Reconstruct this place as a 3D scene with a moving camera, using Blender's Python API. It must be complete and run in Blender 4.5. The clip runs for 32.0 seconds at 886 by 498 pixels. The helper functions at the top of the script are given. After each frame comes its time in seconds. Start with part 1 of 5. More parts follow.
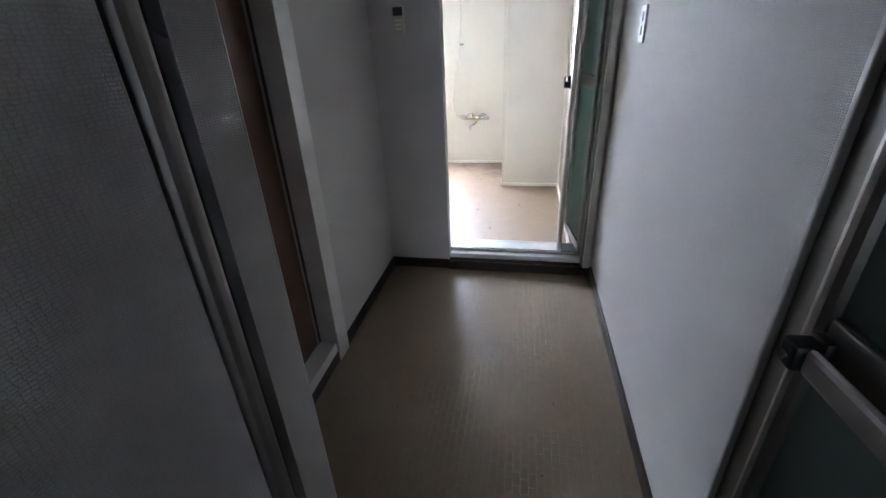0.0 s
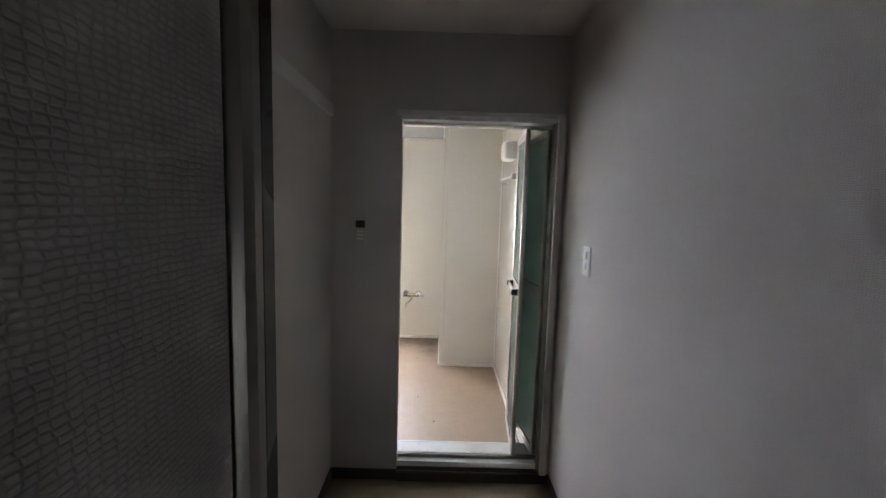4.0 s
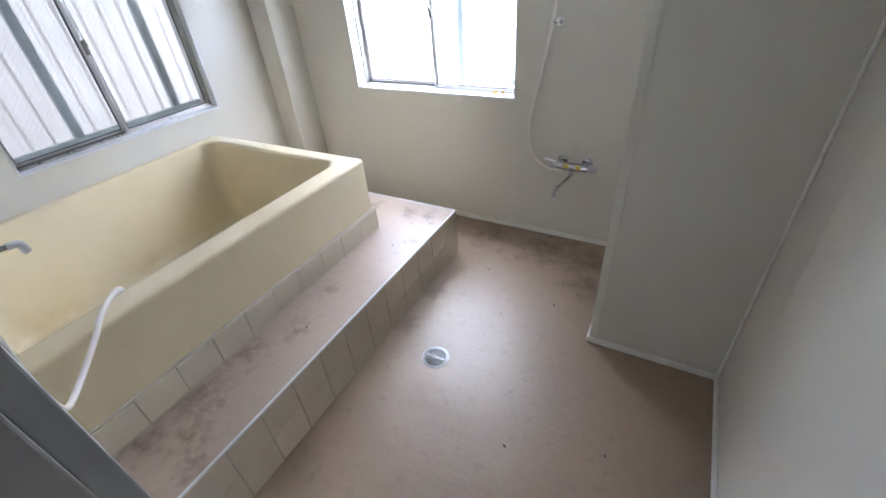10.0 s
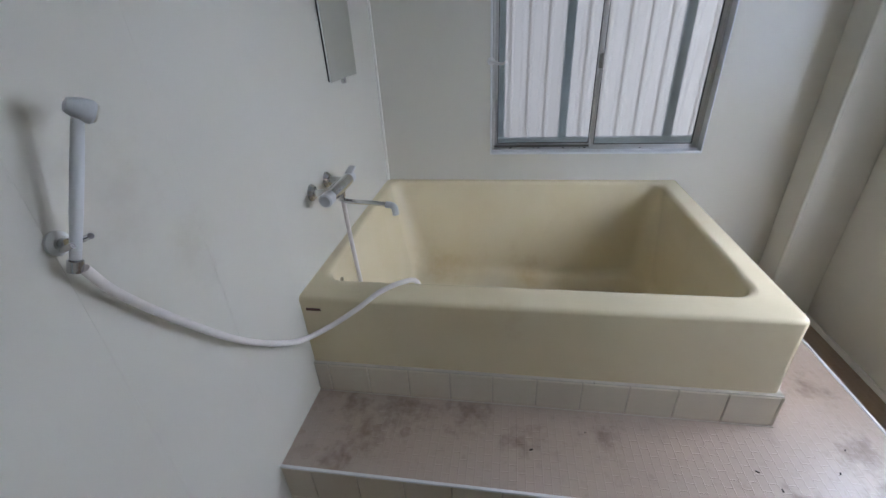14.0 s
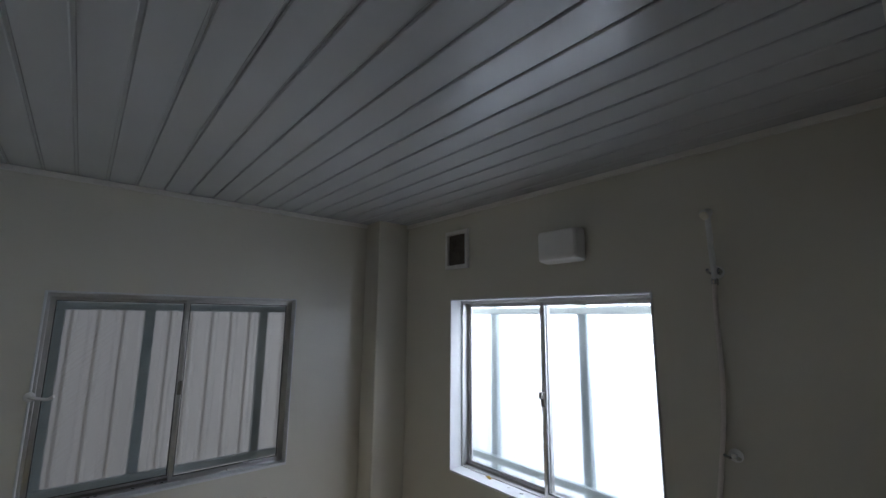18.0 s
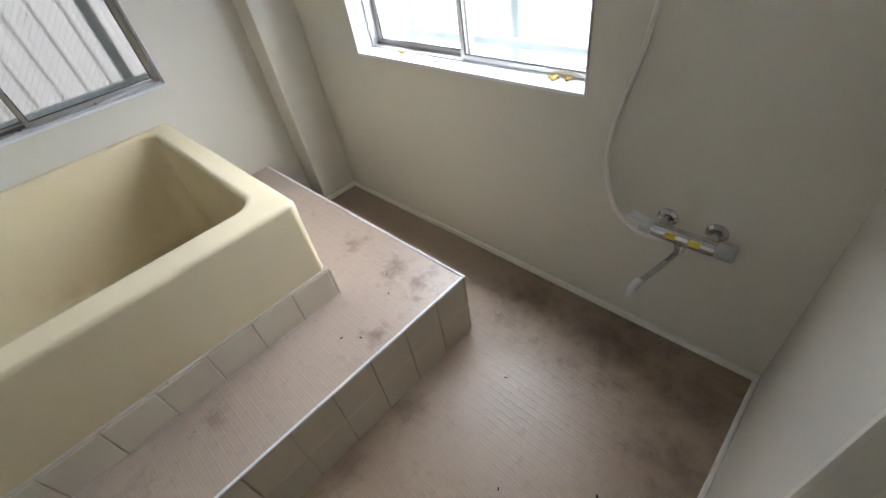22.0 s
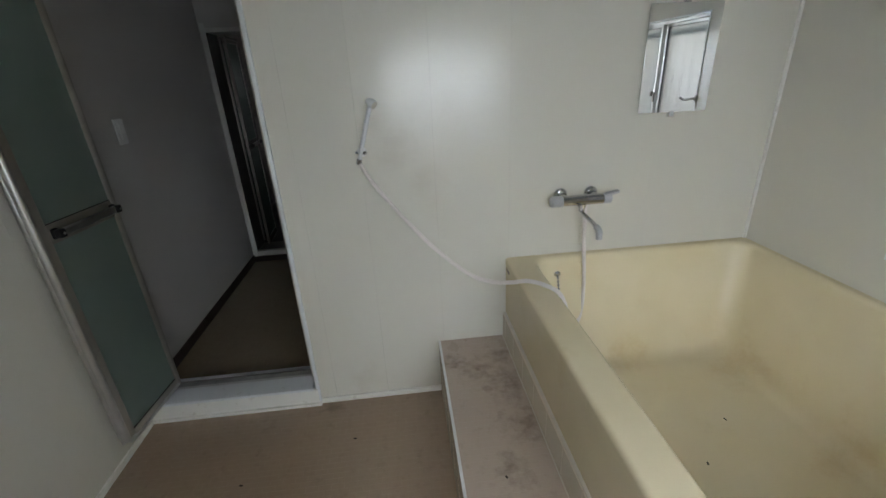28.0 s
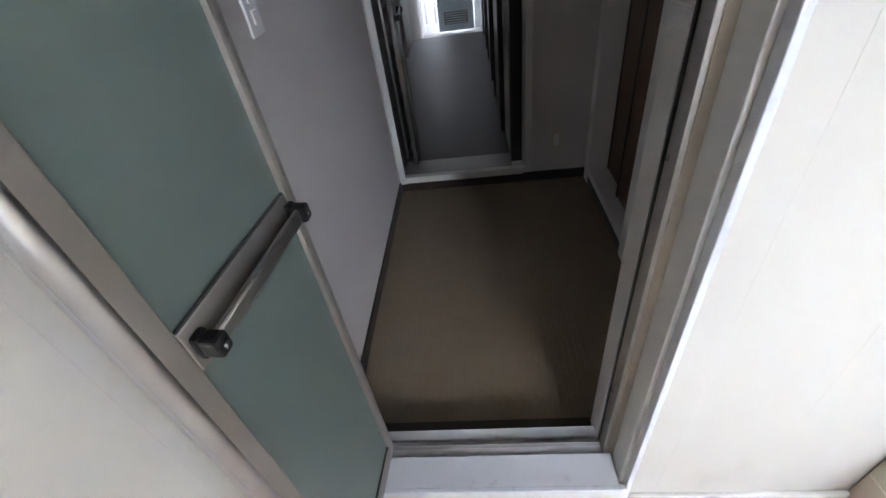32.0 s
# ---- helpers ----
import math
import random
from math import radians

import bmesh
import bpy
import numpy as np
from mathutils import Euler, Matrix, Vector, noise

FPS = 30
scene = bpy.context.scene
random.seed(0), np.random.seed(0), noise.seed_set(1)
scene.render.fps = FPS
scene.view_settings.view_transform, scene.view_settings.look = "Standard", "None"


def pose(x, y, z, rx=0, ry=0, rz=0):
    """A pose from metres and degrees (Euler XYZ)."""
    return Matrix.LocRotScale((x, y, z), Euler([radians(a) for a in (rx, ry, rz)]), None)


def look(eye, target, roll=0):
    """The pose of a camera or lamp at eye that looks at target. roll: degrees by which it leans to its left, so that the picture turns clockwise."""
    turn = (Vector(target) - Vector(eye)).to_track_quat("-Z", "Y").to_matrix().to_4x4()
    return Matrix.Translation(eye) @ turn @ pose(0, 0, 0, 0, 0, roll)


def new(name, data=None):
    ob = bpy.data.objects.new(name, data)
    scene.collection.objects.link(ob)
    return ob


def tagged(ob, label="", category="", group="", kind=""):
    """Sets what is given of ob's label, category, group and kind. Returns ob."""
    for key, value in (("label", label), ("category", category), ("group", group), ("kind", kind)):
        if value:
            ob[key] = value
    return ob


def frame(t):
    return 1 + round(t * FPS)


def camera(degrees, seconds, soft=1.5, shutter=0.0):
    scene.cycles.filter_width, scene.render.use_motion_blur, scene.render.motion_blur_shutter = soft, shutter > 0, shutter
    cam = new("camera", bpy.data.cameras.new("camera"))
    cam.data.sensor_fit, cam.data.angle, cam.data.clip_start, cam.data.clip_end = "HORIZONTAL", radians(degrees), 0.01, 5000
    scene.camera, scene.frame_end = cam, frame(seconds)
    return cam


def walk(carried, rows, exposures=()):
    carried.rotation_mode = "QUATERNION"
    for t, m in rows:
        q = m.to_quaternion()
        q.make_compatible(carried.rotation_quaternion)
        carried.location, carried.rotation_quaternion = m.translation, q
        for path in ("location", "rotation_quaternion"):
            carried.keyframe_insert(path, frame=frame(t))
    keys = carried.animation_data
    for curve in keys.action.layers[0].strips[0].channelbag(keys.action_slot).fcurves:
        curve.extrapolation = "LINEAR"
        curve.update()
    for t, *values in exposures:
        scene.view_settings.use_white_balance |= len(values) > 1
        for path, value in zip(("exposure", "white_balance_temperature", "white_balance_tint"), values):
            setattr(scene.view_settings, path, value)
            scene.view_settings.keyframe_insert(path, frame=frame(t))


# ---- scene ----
cam = camera(93, 32.0)
PATH = [
    (0, (-0.401, -2.195, 1.242), (-0.759, -0.443, 0.347), -2.70),
    (0.5, (-0.403, -2.205, 1.270), (-0.760, -0.421, 0.438), -2.60),
    (1, (-0.392, -2.219, 1.301), (-0.760, -0.382, 0.601), -2.09),
    (1.5, (-0.406, -2.239, 1.316), (-0.752, -0.334, 0.814), -0.89),
    (2, (-0.395, -2.268, 1.349), (-0.723, -0.320, 1.036), -0.05),
    (2.5, (-0.393, -2.294, 1.366), (-0.683, -0.318, 1.261), 1.08),
    (4.5, (-0.647, -1.869, 1.494), (-0.592, 0.102, 1.161), 1.70),
    (5, (-0.416, -1.344, 1.353), (-0.436, 0.581, 0.811), 1.34),
    (5.5, (-0.320, -0.890, 1.390), (-0.462, 0.883, 0.474), -4.54),
    (6, (-0.436, -0.575, 1.413), (-0.661, 0.982, 0.178), -5.97),
    (6.5, (-0.468, -0.246, 1.402), (-0.905, 1.143, 0.032), -5.16),
    (7, (-0.396, -0.071, 1.349), (-1.116, 1.194, -0.023), -13.86),
    (7.5, (-0.348, -0.093, 1.353), (-1.257, 0.942, -0.097), -28.94),
    (8, (-0.326, -0.049, 1.393), (-1.310, 0.880, -0.080), -35.71),
    (8.5, (-0.349, -0.057, 1.389), (-1.296, 0.957, -0.052), -30.31),
    (9, (-0.392, -0.043, 1.431), (-1.223, 1.142, 0.050), -16.93),
    (9.5, (-0.395, 0.043, 1.412), (-1.243, 1.376, 0.186), -8.21),
    (10, (-0.455, 0.182, 1.485), (-1.302, 1.581, 0.334), -5.04),
    (10.5, (-0.519, 0.369, 1.434), (-1.336, 1.883, 0.415), -2.50),
    (11, (-0.592, 0.619, 1.413), (-1.765, 1.904, 0.426), -2.04),
    (11.5, (-0.677, 0.697, 1.419), (-2.150, 1.374, 0.248), 2.55),
    (12, (-0.808, 0.755, 1.413), (-2.339, 1.021, 0.154), 1.54),
    (12.5, (-0.947, 0.823, 1.427), (-2.490, 0.789, 0.155), -1.79),
    (13, (-0.936, 0.830, 1.432), (-2.510, 0.618, 0.216), -0.03),
    (13.5, (-0.781, 0.875, 1.440), (-2.456, 0.582, 0.388), -1.98),
    (15.5, (-0.696, 0.779, 1.494), (-2.560, 0.657, 0.779), -2.07),
    (16, (-0.643, 0.786, 1.524), (-2.598, 0.912, 1.122), 0.67),
    (16.5, (-0.641, 0.782, 1.549), (-2.578, 1.275, 1.477), 2.29),
    (17, (-0.645, 0.788, 1.554), (-2.462, 1.603, 1.732), 2.33),
    (17.5, (-0.610, 0.868, 1.573), (-2.296, 1.906, 1.859), 1.43),
    (18, (-0.601, 0.875, 1.576), (-2.106, 2.153, 1.899), 0.55),
    (18.5, (-0.563, 0.854, 1.579), (-1.916, 2.295, 1.884), -0.02),
    (19, (-0.571, 0.868, 1.554), (-1.822, 2.425, 1.652), -0.33),
    (19.5, (-0.612, 0.969, 1.481), (-1.798, 2.539, 1.120), -1.17),
    (20, (-0.598, 1.036, 1.379), (-1.746, 2.459, 0.568), -8.73),
    (20.5, (-0.570, 1.106, 1.345), (-1.713, 2.245, 0.163), -23.18),
    (21, (-0.552, 1.167, 1.349), (-1.608, 2.138, -0.045), -32.89),
    (21.5, (-0.571, 1.242, 1.340), (-1.535, 2.242, -0.100), -30.26),
    (22, (-0.692, 1.320, 1.331), (-1.855, 2.270, 0.010), -10.99),
    (22.5, (-0.746, 1.399, 1.316), (-2.187, 1.771, -0.020), -3.01),
    (23, (-0.746, 1.335, 1.384), (-2.280, 1.388, 0.102), -0.65),
    (23.5, (-0.929, 1.291, 1.419), (-2.452, 1.066, 0.142), -5.76),
    (24, (-1.265, 1.290, 1.440), (-2.684, 0.813, 0.114), -12.92),
    (24.5, (-1.417, 1.330, 1.394), (-2.767, 0.686, 0.067), -19.55),
    (26.5, (-1.390, 1.742, 1.473), (-2.204, 0.322, 0.324), 1.04),
    (27, (-1.419, 1.806, 1.452), (-1.996, 0.171, 0.456), -0.58),
    (27.5, (-1.406, 1.848, 1.476), (-1.750, 0.093, 0.580), -2.76),
    (28, (-1.360, 1.863, 1.456), (-1.514, 0.028, 0.677), -2.93),
    (28.5, (-1.321, 1.845, 1.459), (-1.290, -0.029, 0.762), -1.48),
    (29, (-1.284, 1.778, 1.495), (-1.043, -0.098, 0.847), 1.38),
    (29.5, (-1.089, 1.575, 1.466), (-0.619, -0.296, 0.939), 3.42),
    (30, (-0.904, 1.314, 1.441), (-0.273, -0.506, 0.904), 0.70),
    (30.5, (-0.749, 0.983, 1.428), (-0.033, -0.776, 0.800), -2.92),
    (31, (-0.519, 0.750, 1.372), (0.014, -1.033, 0.641), -3.44),
    (31.5, (-0.434, 0.681, 1.335), (-0.151, -1.021, 0.325), -4.12),
    (32, (-0.514, 0.710, 1.382), (-0.315, -0.841, 0.134), -8.65),
]
EXPOSURE = [(0, 2.76, 5800, 11), (2, 2.36, 6450, 13), (5, 2.0, 6500, 13), (6, 1.8, 6000, 13), (7, 1.38, 5800, 13), (9, 1.28, 5800, 13), (10, 0.86, 5850, 14), (11, 0.5, 5800, 14), (12, -0.12, 5720, 15), (13, -0.02, 5800, 14),
            (15.5, 0.0, 5850, 12), (16, -0.12, 5850, 12), (17, -0.75, 5950, 12), (18, -1.38, 6000, 11), (19, -1.45, 6250, 11), (20, -1.28, 6400, 12), (21, 0.0, 6650, 10), (22, 0.36, 6350, 10), (23, 0.2, 6180, 8), (24, -0.1, 6250, 8),
            (27, -0.2, 6550, 6), (28, -0.1, 6550, 6), (29, -0.03, 6550, 7), (30, 0.22, 6350, 10), (31, 1.35, 6350, 12), (32, 1.75, 6150, 15)]
walk(cam, [(t, look(eye, target, roll)) for t, eye, target, roll in PATH], EXPOSURE)

# ---- light ----
world = bpy.data.worlds.new("overcast_sky")
scene.world = world
world.use_nodes = True
sky = world.node_tree.nodes.new("ShaderNodeTexSky")
sky.sky_type, sky.sun_disc, sky.sun_elevation, sky.sun_rotation = "NISHITA", False, radians(60), radians(200)
world.node_tree.links.new(sky.outputs["Color"], world.node_tree.nodes["Background"].inputs["Color"])
world.node_tree.nodes["Background"].inputs["Strength"].default_value = 0.10


def window_light(name, eye, target, sx, sy, watts, colour):
    """Daylight that falls in through an opening."""
    d = bpy.data.lights.new(name, "AREA")
    d.shape, d.size, d.size_y, d.energy, d.color = "RECTANGLE", sx, sy, watts, colour
    ob = new(name, d)
    ob.matrix_world = look(eye, target)
    return ob


window_light("daylight_far_window", (-1.65, 3.15, 1.88), (-1.80, 2.3, 1.05), 2.6, 2.1, 395, (0.935, 0.95, 1.0))
window_light("daylight_small_window", (-3.75, 1.26, 1.35), (-2.9, 1.26, 1.30), 2.6, 2.0, 6.5, (1.0, 0.95, 0.925))

# ---- small building blocks ----
def obox(lo, hi, bm=None, bev=0.0, seg=2):
    """An axis-aligned block between two corners, added to bm, with its edges rounded by bev."""
    b = bmesh.new()
    bmesh.ops.create_cube(b, size=1.0)
    for v in b.verts:
        v.co = Vector([(lo[i] + hi[i]) / 2 + v.co[i] * abs(hi[i] - lo[i]) for i in range(3)])
    if bev > 0:
        bmesh.ops.bevel(b, geom=b.edges[:], offset=bev, segments=seg, profile=0.5, affect="EDGES")
    if bm is None:
        return b
    me = bpy.data.meshes.new("tmp")
    b.to_mesh(me)
    b.free()
    bm.from_mesh(me)
    bpy.data.meshes.remove(me)
    return bm


def boxes(*pairs, bev=0.0):
    bm = bmesh.new()
    for lo, hi in pairs:
        obox(lo, hi, bm, bev)
    return bm


def lathe(profile, axis="Z", at=(0, 0, 0), n=28):
    """A turned body: profile is a list of (radius, height) from start to end."""
    n = max(n, 24)
    bm = bmesh.new()
    rings = []
    for r, h in profile:
        ring = []
        for k in range(n):
            a = 2 * math.pi * k / n
            p = (r * math.cos(a), r * math.sin(a), h)
            if axis == "X":
                p = (p[2], p[0], p[1])
            elif axis == "Y":
                p = (p[1], p[2], p[0])
            ring.append(bm.verts.new(Vector(p) + Vector(at)))
        rings.append(ring)
    for a, b in zip(rings, rings[1:]):
        for k in range(n):
            bm.faces.new((a[k], a[(k + 1) % n], b[(k + 1) % n], b[k]))
    bm.faces.new(list(reversed(rings[0])))
    bm.faces.new(rings[-1])
    bmesh.ops.recalc_face_normals(bm, faces=bm.faces[:])
    return bm


def tube(points, radius, n=12, smooth=6):
    """A round tube along a smoothed line of points."""
    n = max(n, 20)
    pts = [Vector(p) for p in points]
    line = []
    ext = [2 * pts[0] - pts[1]] + pts + [2 * pts[-1] - pts[-2]]
    for i in range(1, len(ext) - 2):
        p0, p1, p2, p3 = ext[i - 1:i + 3]
        for s in range(smooth):
            t = s / smooth
            line.append(0.5 * ((2 * p1) + (p2 - p0) * t + (2 * p0 - 5 * p1 + 4 * p2 - p3) * t * t + (3 * p1 - p0 - 3 * p2 + p3) * t ** 3))
    line.append(pts[-1])
    bm = bmesh.new()
    rings = []
    up = Vector((0.13, 0.21, 0.97)).normalized()
    for i, p in enumerate(line):
        d = (line[min(i + 1, len(line) - 1)] - line[max(i - 1, 0)]).normalized()
        a = d.cross(up)
        if a.length < 0.05:
            a = d.cross(Vector((1, 0.1, 0)))
        a.normalize()
        b = a.cross(d).normalized()
        up = b
        rings.append([bm.verts.new(p + radius * (math.cos(2 * math.pi * k / n) * a + math.sin(2 * math.pi * k / n) * b)) for k in range(n)])
    for r0, r1 in zip(rings, rings[1:]):
        for k in range(n):
            bm.faces.new((r0[k], r0[(k + 1) % n], r1[(k + 1) % n], r1[k]))
    bm.faces.new(list(reversed(rings[0])))
    bm.faces.new(rings[-1])
    bmesh.ops.recalc_face_normals(bm, faces=bm.faces[:])
    return bm


def turned(bm, m):
    bmesh.ops.transform(bm, matrix=m, verts=bm.verts[:])
    return bm


def mesh_of(name, bm, material, smooth=False):
    me = bpy.data.meshes.new(name)
    bm.to_mesh(me)
    bm.free()
    me.materials.append(material)
    if smooth:
        for p in me.polygons:
            p.use_smooth = True
        me.set_sharp_from_angle(angle=radians(20))
    return me


def part(name, bm, material, parent, label="", smooth=True):
    ob = new(name, mesh_of(name, bm, material, smooth))
    ob.parent = parent
    if label:
        tagged(ob, label)
    return ob


def thing(name, label, category, at=(0, 0, 0), group="", kind=""):
    ob = new(name)
    ob.empty_display_size = 0.05
    return tagged(ob, label, category, group, kind)


def single(name, bm, material, label, category, kind="", group="", smooth=True):
    return tagged(new(name, mesh_of(name, bm, material, smooth)), label, category, group, kind)


# ---- materials ----
def mat(name, base, rough=0.5, metal=0.0, var=0.06, scale=6.0, fine=180.0, bump=0.02, dist=0.001, stain=None, stain_scale=3.0, stain_at=(0.55, 0.7), spec=0.5,
        rough_var=0.08, stain_detail=9):
    """A painted, moulded or metal surface: base colour with a broad and a fine variation, fine relief and optional stains."""
    m = bpy.data.materials.new(name)
    m.use_nodes = True
    nt = m.node_tree
    b = nt.nodes["Principled BSDF"]
    co = nt.nodes.new("ShaderNodeTexCoord")
    n1 = nt.nodes.new("ShaderNodeTexNoise")
    n1.inputs["Scale"].default_value = scale
    n1.inputs["Detail"].default_value = 1.5
    n2 = nt.nodes.new("ShaderNodeTexNoise")
    n2.inputs["Scale"].default_value = fine
    n2.inputs["Detail"].default_value = 2
    for n in (n1, n2):
        nt.links.new(co.outputs["Object"], n.inputs["Vector"])
    ramp = nt.nodes.new("ShaderNodeValToRGB")
    ramp.color_ramp.elements[0].position, ramp.color_ramp.elements[1].position = 0.25, 0.75
    ramp.color_ramp.elements[0].color = (*[c * (1 - var) for c in base], 1)
    ramp.color_ramp.elements[1].color = (*[min(1, c * (1 + var)) for c in base], 1)
    nt.links.new(n1.outputs["Fac"], ramp.inputs["Fac"])
    colour = ramp.outputs["Color"]
    if stain:
        n3 = nt.nodes.new("ShaderNodeTexNoise")
        n3.inputs["Scale"].default_value, n3.inputs["Detail"].default_value, n3.inputs["Roughness"].default_value = stain_scale, stain_detail, 0.68
        nt.links.new(co.outputs["Object"], n3.inputs["Vector"])
        r3 = nt.nodes.new("ShaderNodeMapRange")
        r3.inputs["From Min"].default_value, r3.inputs["From Max"].default_value = stain_at
        nt.links.new(n3.outputs["Fac"], r3.inputs["Value"])
        mx = nt.nodes.new("ShaderNodeMix")
        mx.data_type = "RGBA"
        mx.inputs["B"].default_value = (*stain, 1)
        nt.links.new(r3.outputs["Result"], mx.inputs["Factor"])
        nt.links.new(colour, mx.inputs["A"])
        colour = mx.outputs["Result"]
    nt.links.new(colour, b.inputs["Base Color"])
    rr = nt.nodes.new("ShaderNodeMapRange")
    rr.inputs["To Min"].default_value, rr.inputs["To Max"].default_value = max(0.02, rough - rough_var), min(1, rough + rough_var)
    nt.links.new(n1.outputs["Fac"], rr.inputs["Value"])
    nt.links.new(rr.outputs["Result"], b.inputs["Roughness"])
    b.inputs["Metallic"].default_value = metal
    b.inputs["Specular IOR Level"].default_value = spec
    if bump > 0:
        bp = nt.nodes.new("ShaderNodeBump")
        bp.inputs["Strength"].default_value, bp.inputs["Distance"].default_value = min(1, bump * 10), dist
        nt.links.new(n2.outputs["Fac"], bp.inputs["Height"])
        nt.links.new(bp.outputs["Normal"], b.inputs["Normal"])
    return m


def stains(m, spots, colour, amount, offset=0.0, grain=13, axes=(1, 1, 1)):
    """Dirt that has settled round a few places (x, y, z, radius), broken up by noise."""
    nt = m.node_tree
    b = nt.nodes["Principled BSDF"]
    co = nt.nodes.new("ShaderNodeTexCoord")

    def calc(op, p, q, r=None):
        n = nt.nodes.new("ShaderNodeMath")
        n.operation = op
        for k, v in enumerate((p, q, r)):
            if isinstance(v, (int, float)):
                n.inputs[k].default_value = v
            elif v is not None:
                nt.links.new(v, n.inputs[k])
        return n.outputs["Value"]

    flat = nt.nodes.new("ShaderNodeVectorMath")
    flat.operation = "MULTIPLY"
    flat.inputs[1].default_value = axes
    nt.links.new(co.outputs["Object"], flat.inputs[0])
    best = None
    for x, y, z, r in spots:
        d = nt.nodes.new("ShaderNodeVectorMath")
        d.operation = "DISTANCE"
        nt.links.new(flat.outputs["Vector"], d.inputs[0])
        d.inputs[1].default_value = (x, y, z)
        near = calc("MULTIPLY_ADD", d.outputs["Value"], -1.0 / r, 1.0)
        best = near if best is None else calc("MAXIMUM", best, near)
    nz = nt.nodes.new("ShaderNodeTexNoise")
    nz.inputs["Scale"].default_value, nz.inputs["Detail"].default_value, nz.inputs["Roughness"].default_value = grain, 6, 0.66
    nt.links.new(co.outputs["Object"], nz.inputs["Vector"])
    v = calc("MULTIPLY_ADD", calc("MAXIMUM", best, 0.0), 0.62, calc("MULTIPLY_ADD", nz.outputs["Fac"], 1.6, -0.8 + offset))
    mr = nt.nodes.new("ShaderNodeMapRange")
    mr.interpolation_type = "SMOOTHSTEP"
    mr.inputs["From Min"].default_value, mr.inputs["From Max"].default_value, mr.inputs["To Max"].default_value = 0.10, 0.80, amount
    nt.links.new(v, mr.inputs["Value"])
    mix = nt.nodes.new("ShaderNodeMix")
    mix.data_type = "RGBA"
    mix.inputs["B"].default_value = (*colour, 1)
    nt.links.new(b.inputs["Base Color"].links[0].from_socket, mix.inputs["A"])
    nt.links.new(mr.outputs["Result"], mix.inputs["Factor"])
    nt.links.new(mix.outputs["Result"], b.inputs["Base Color"])


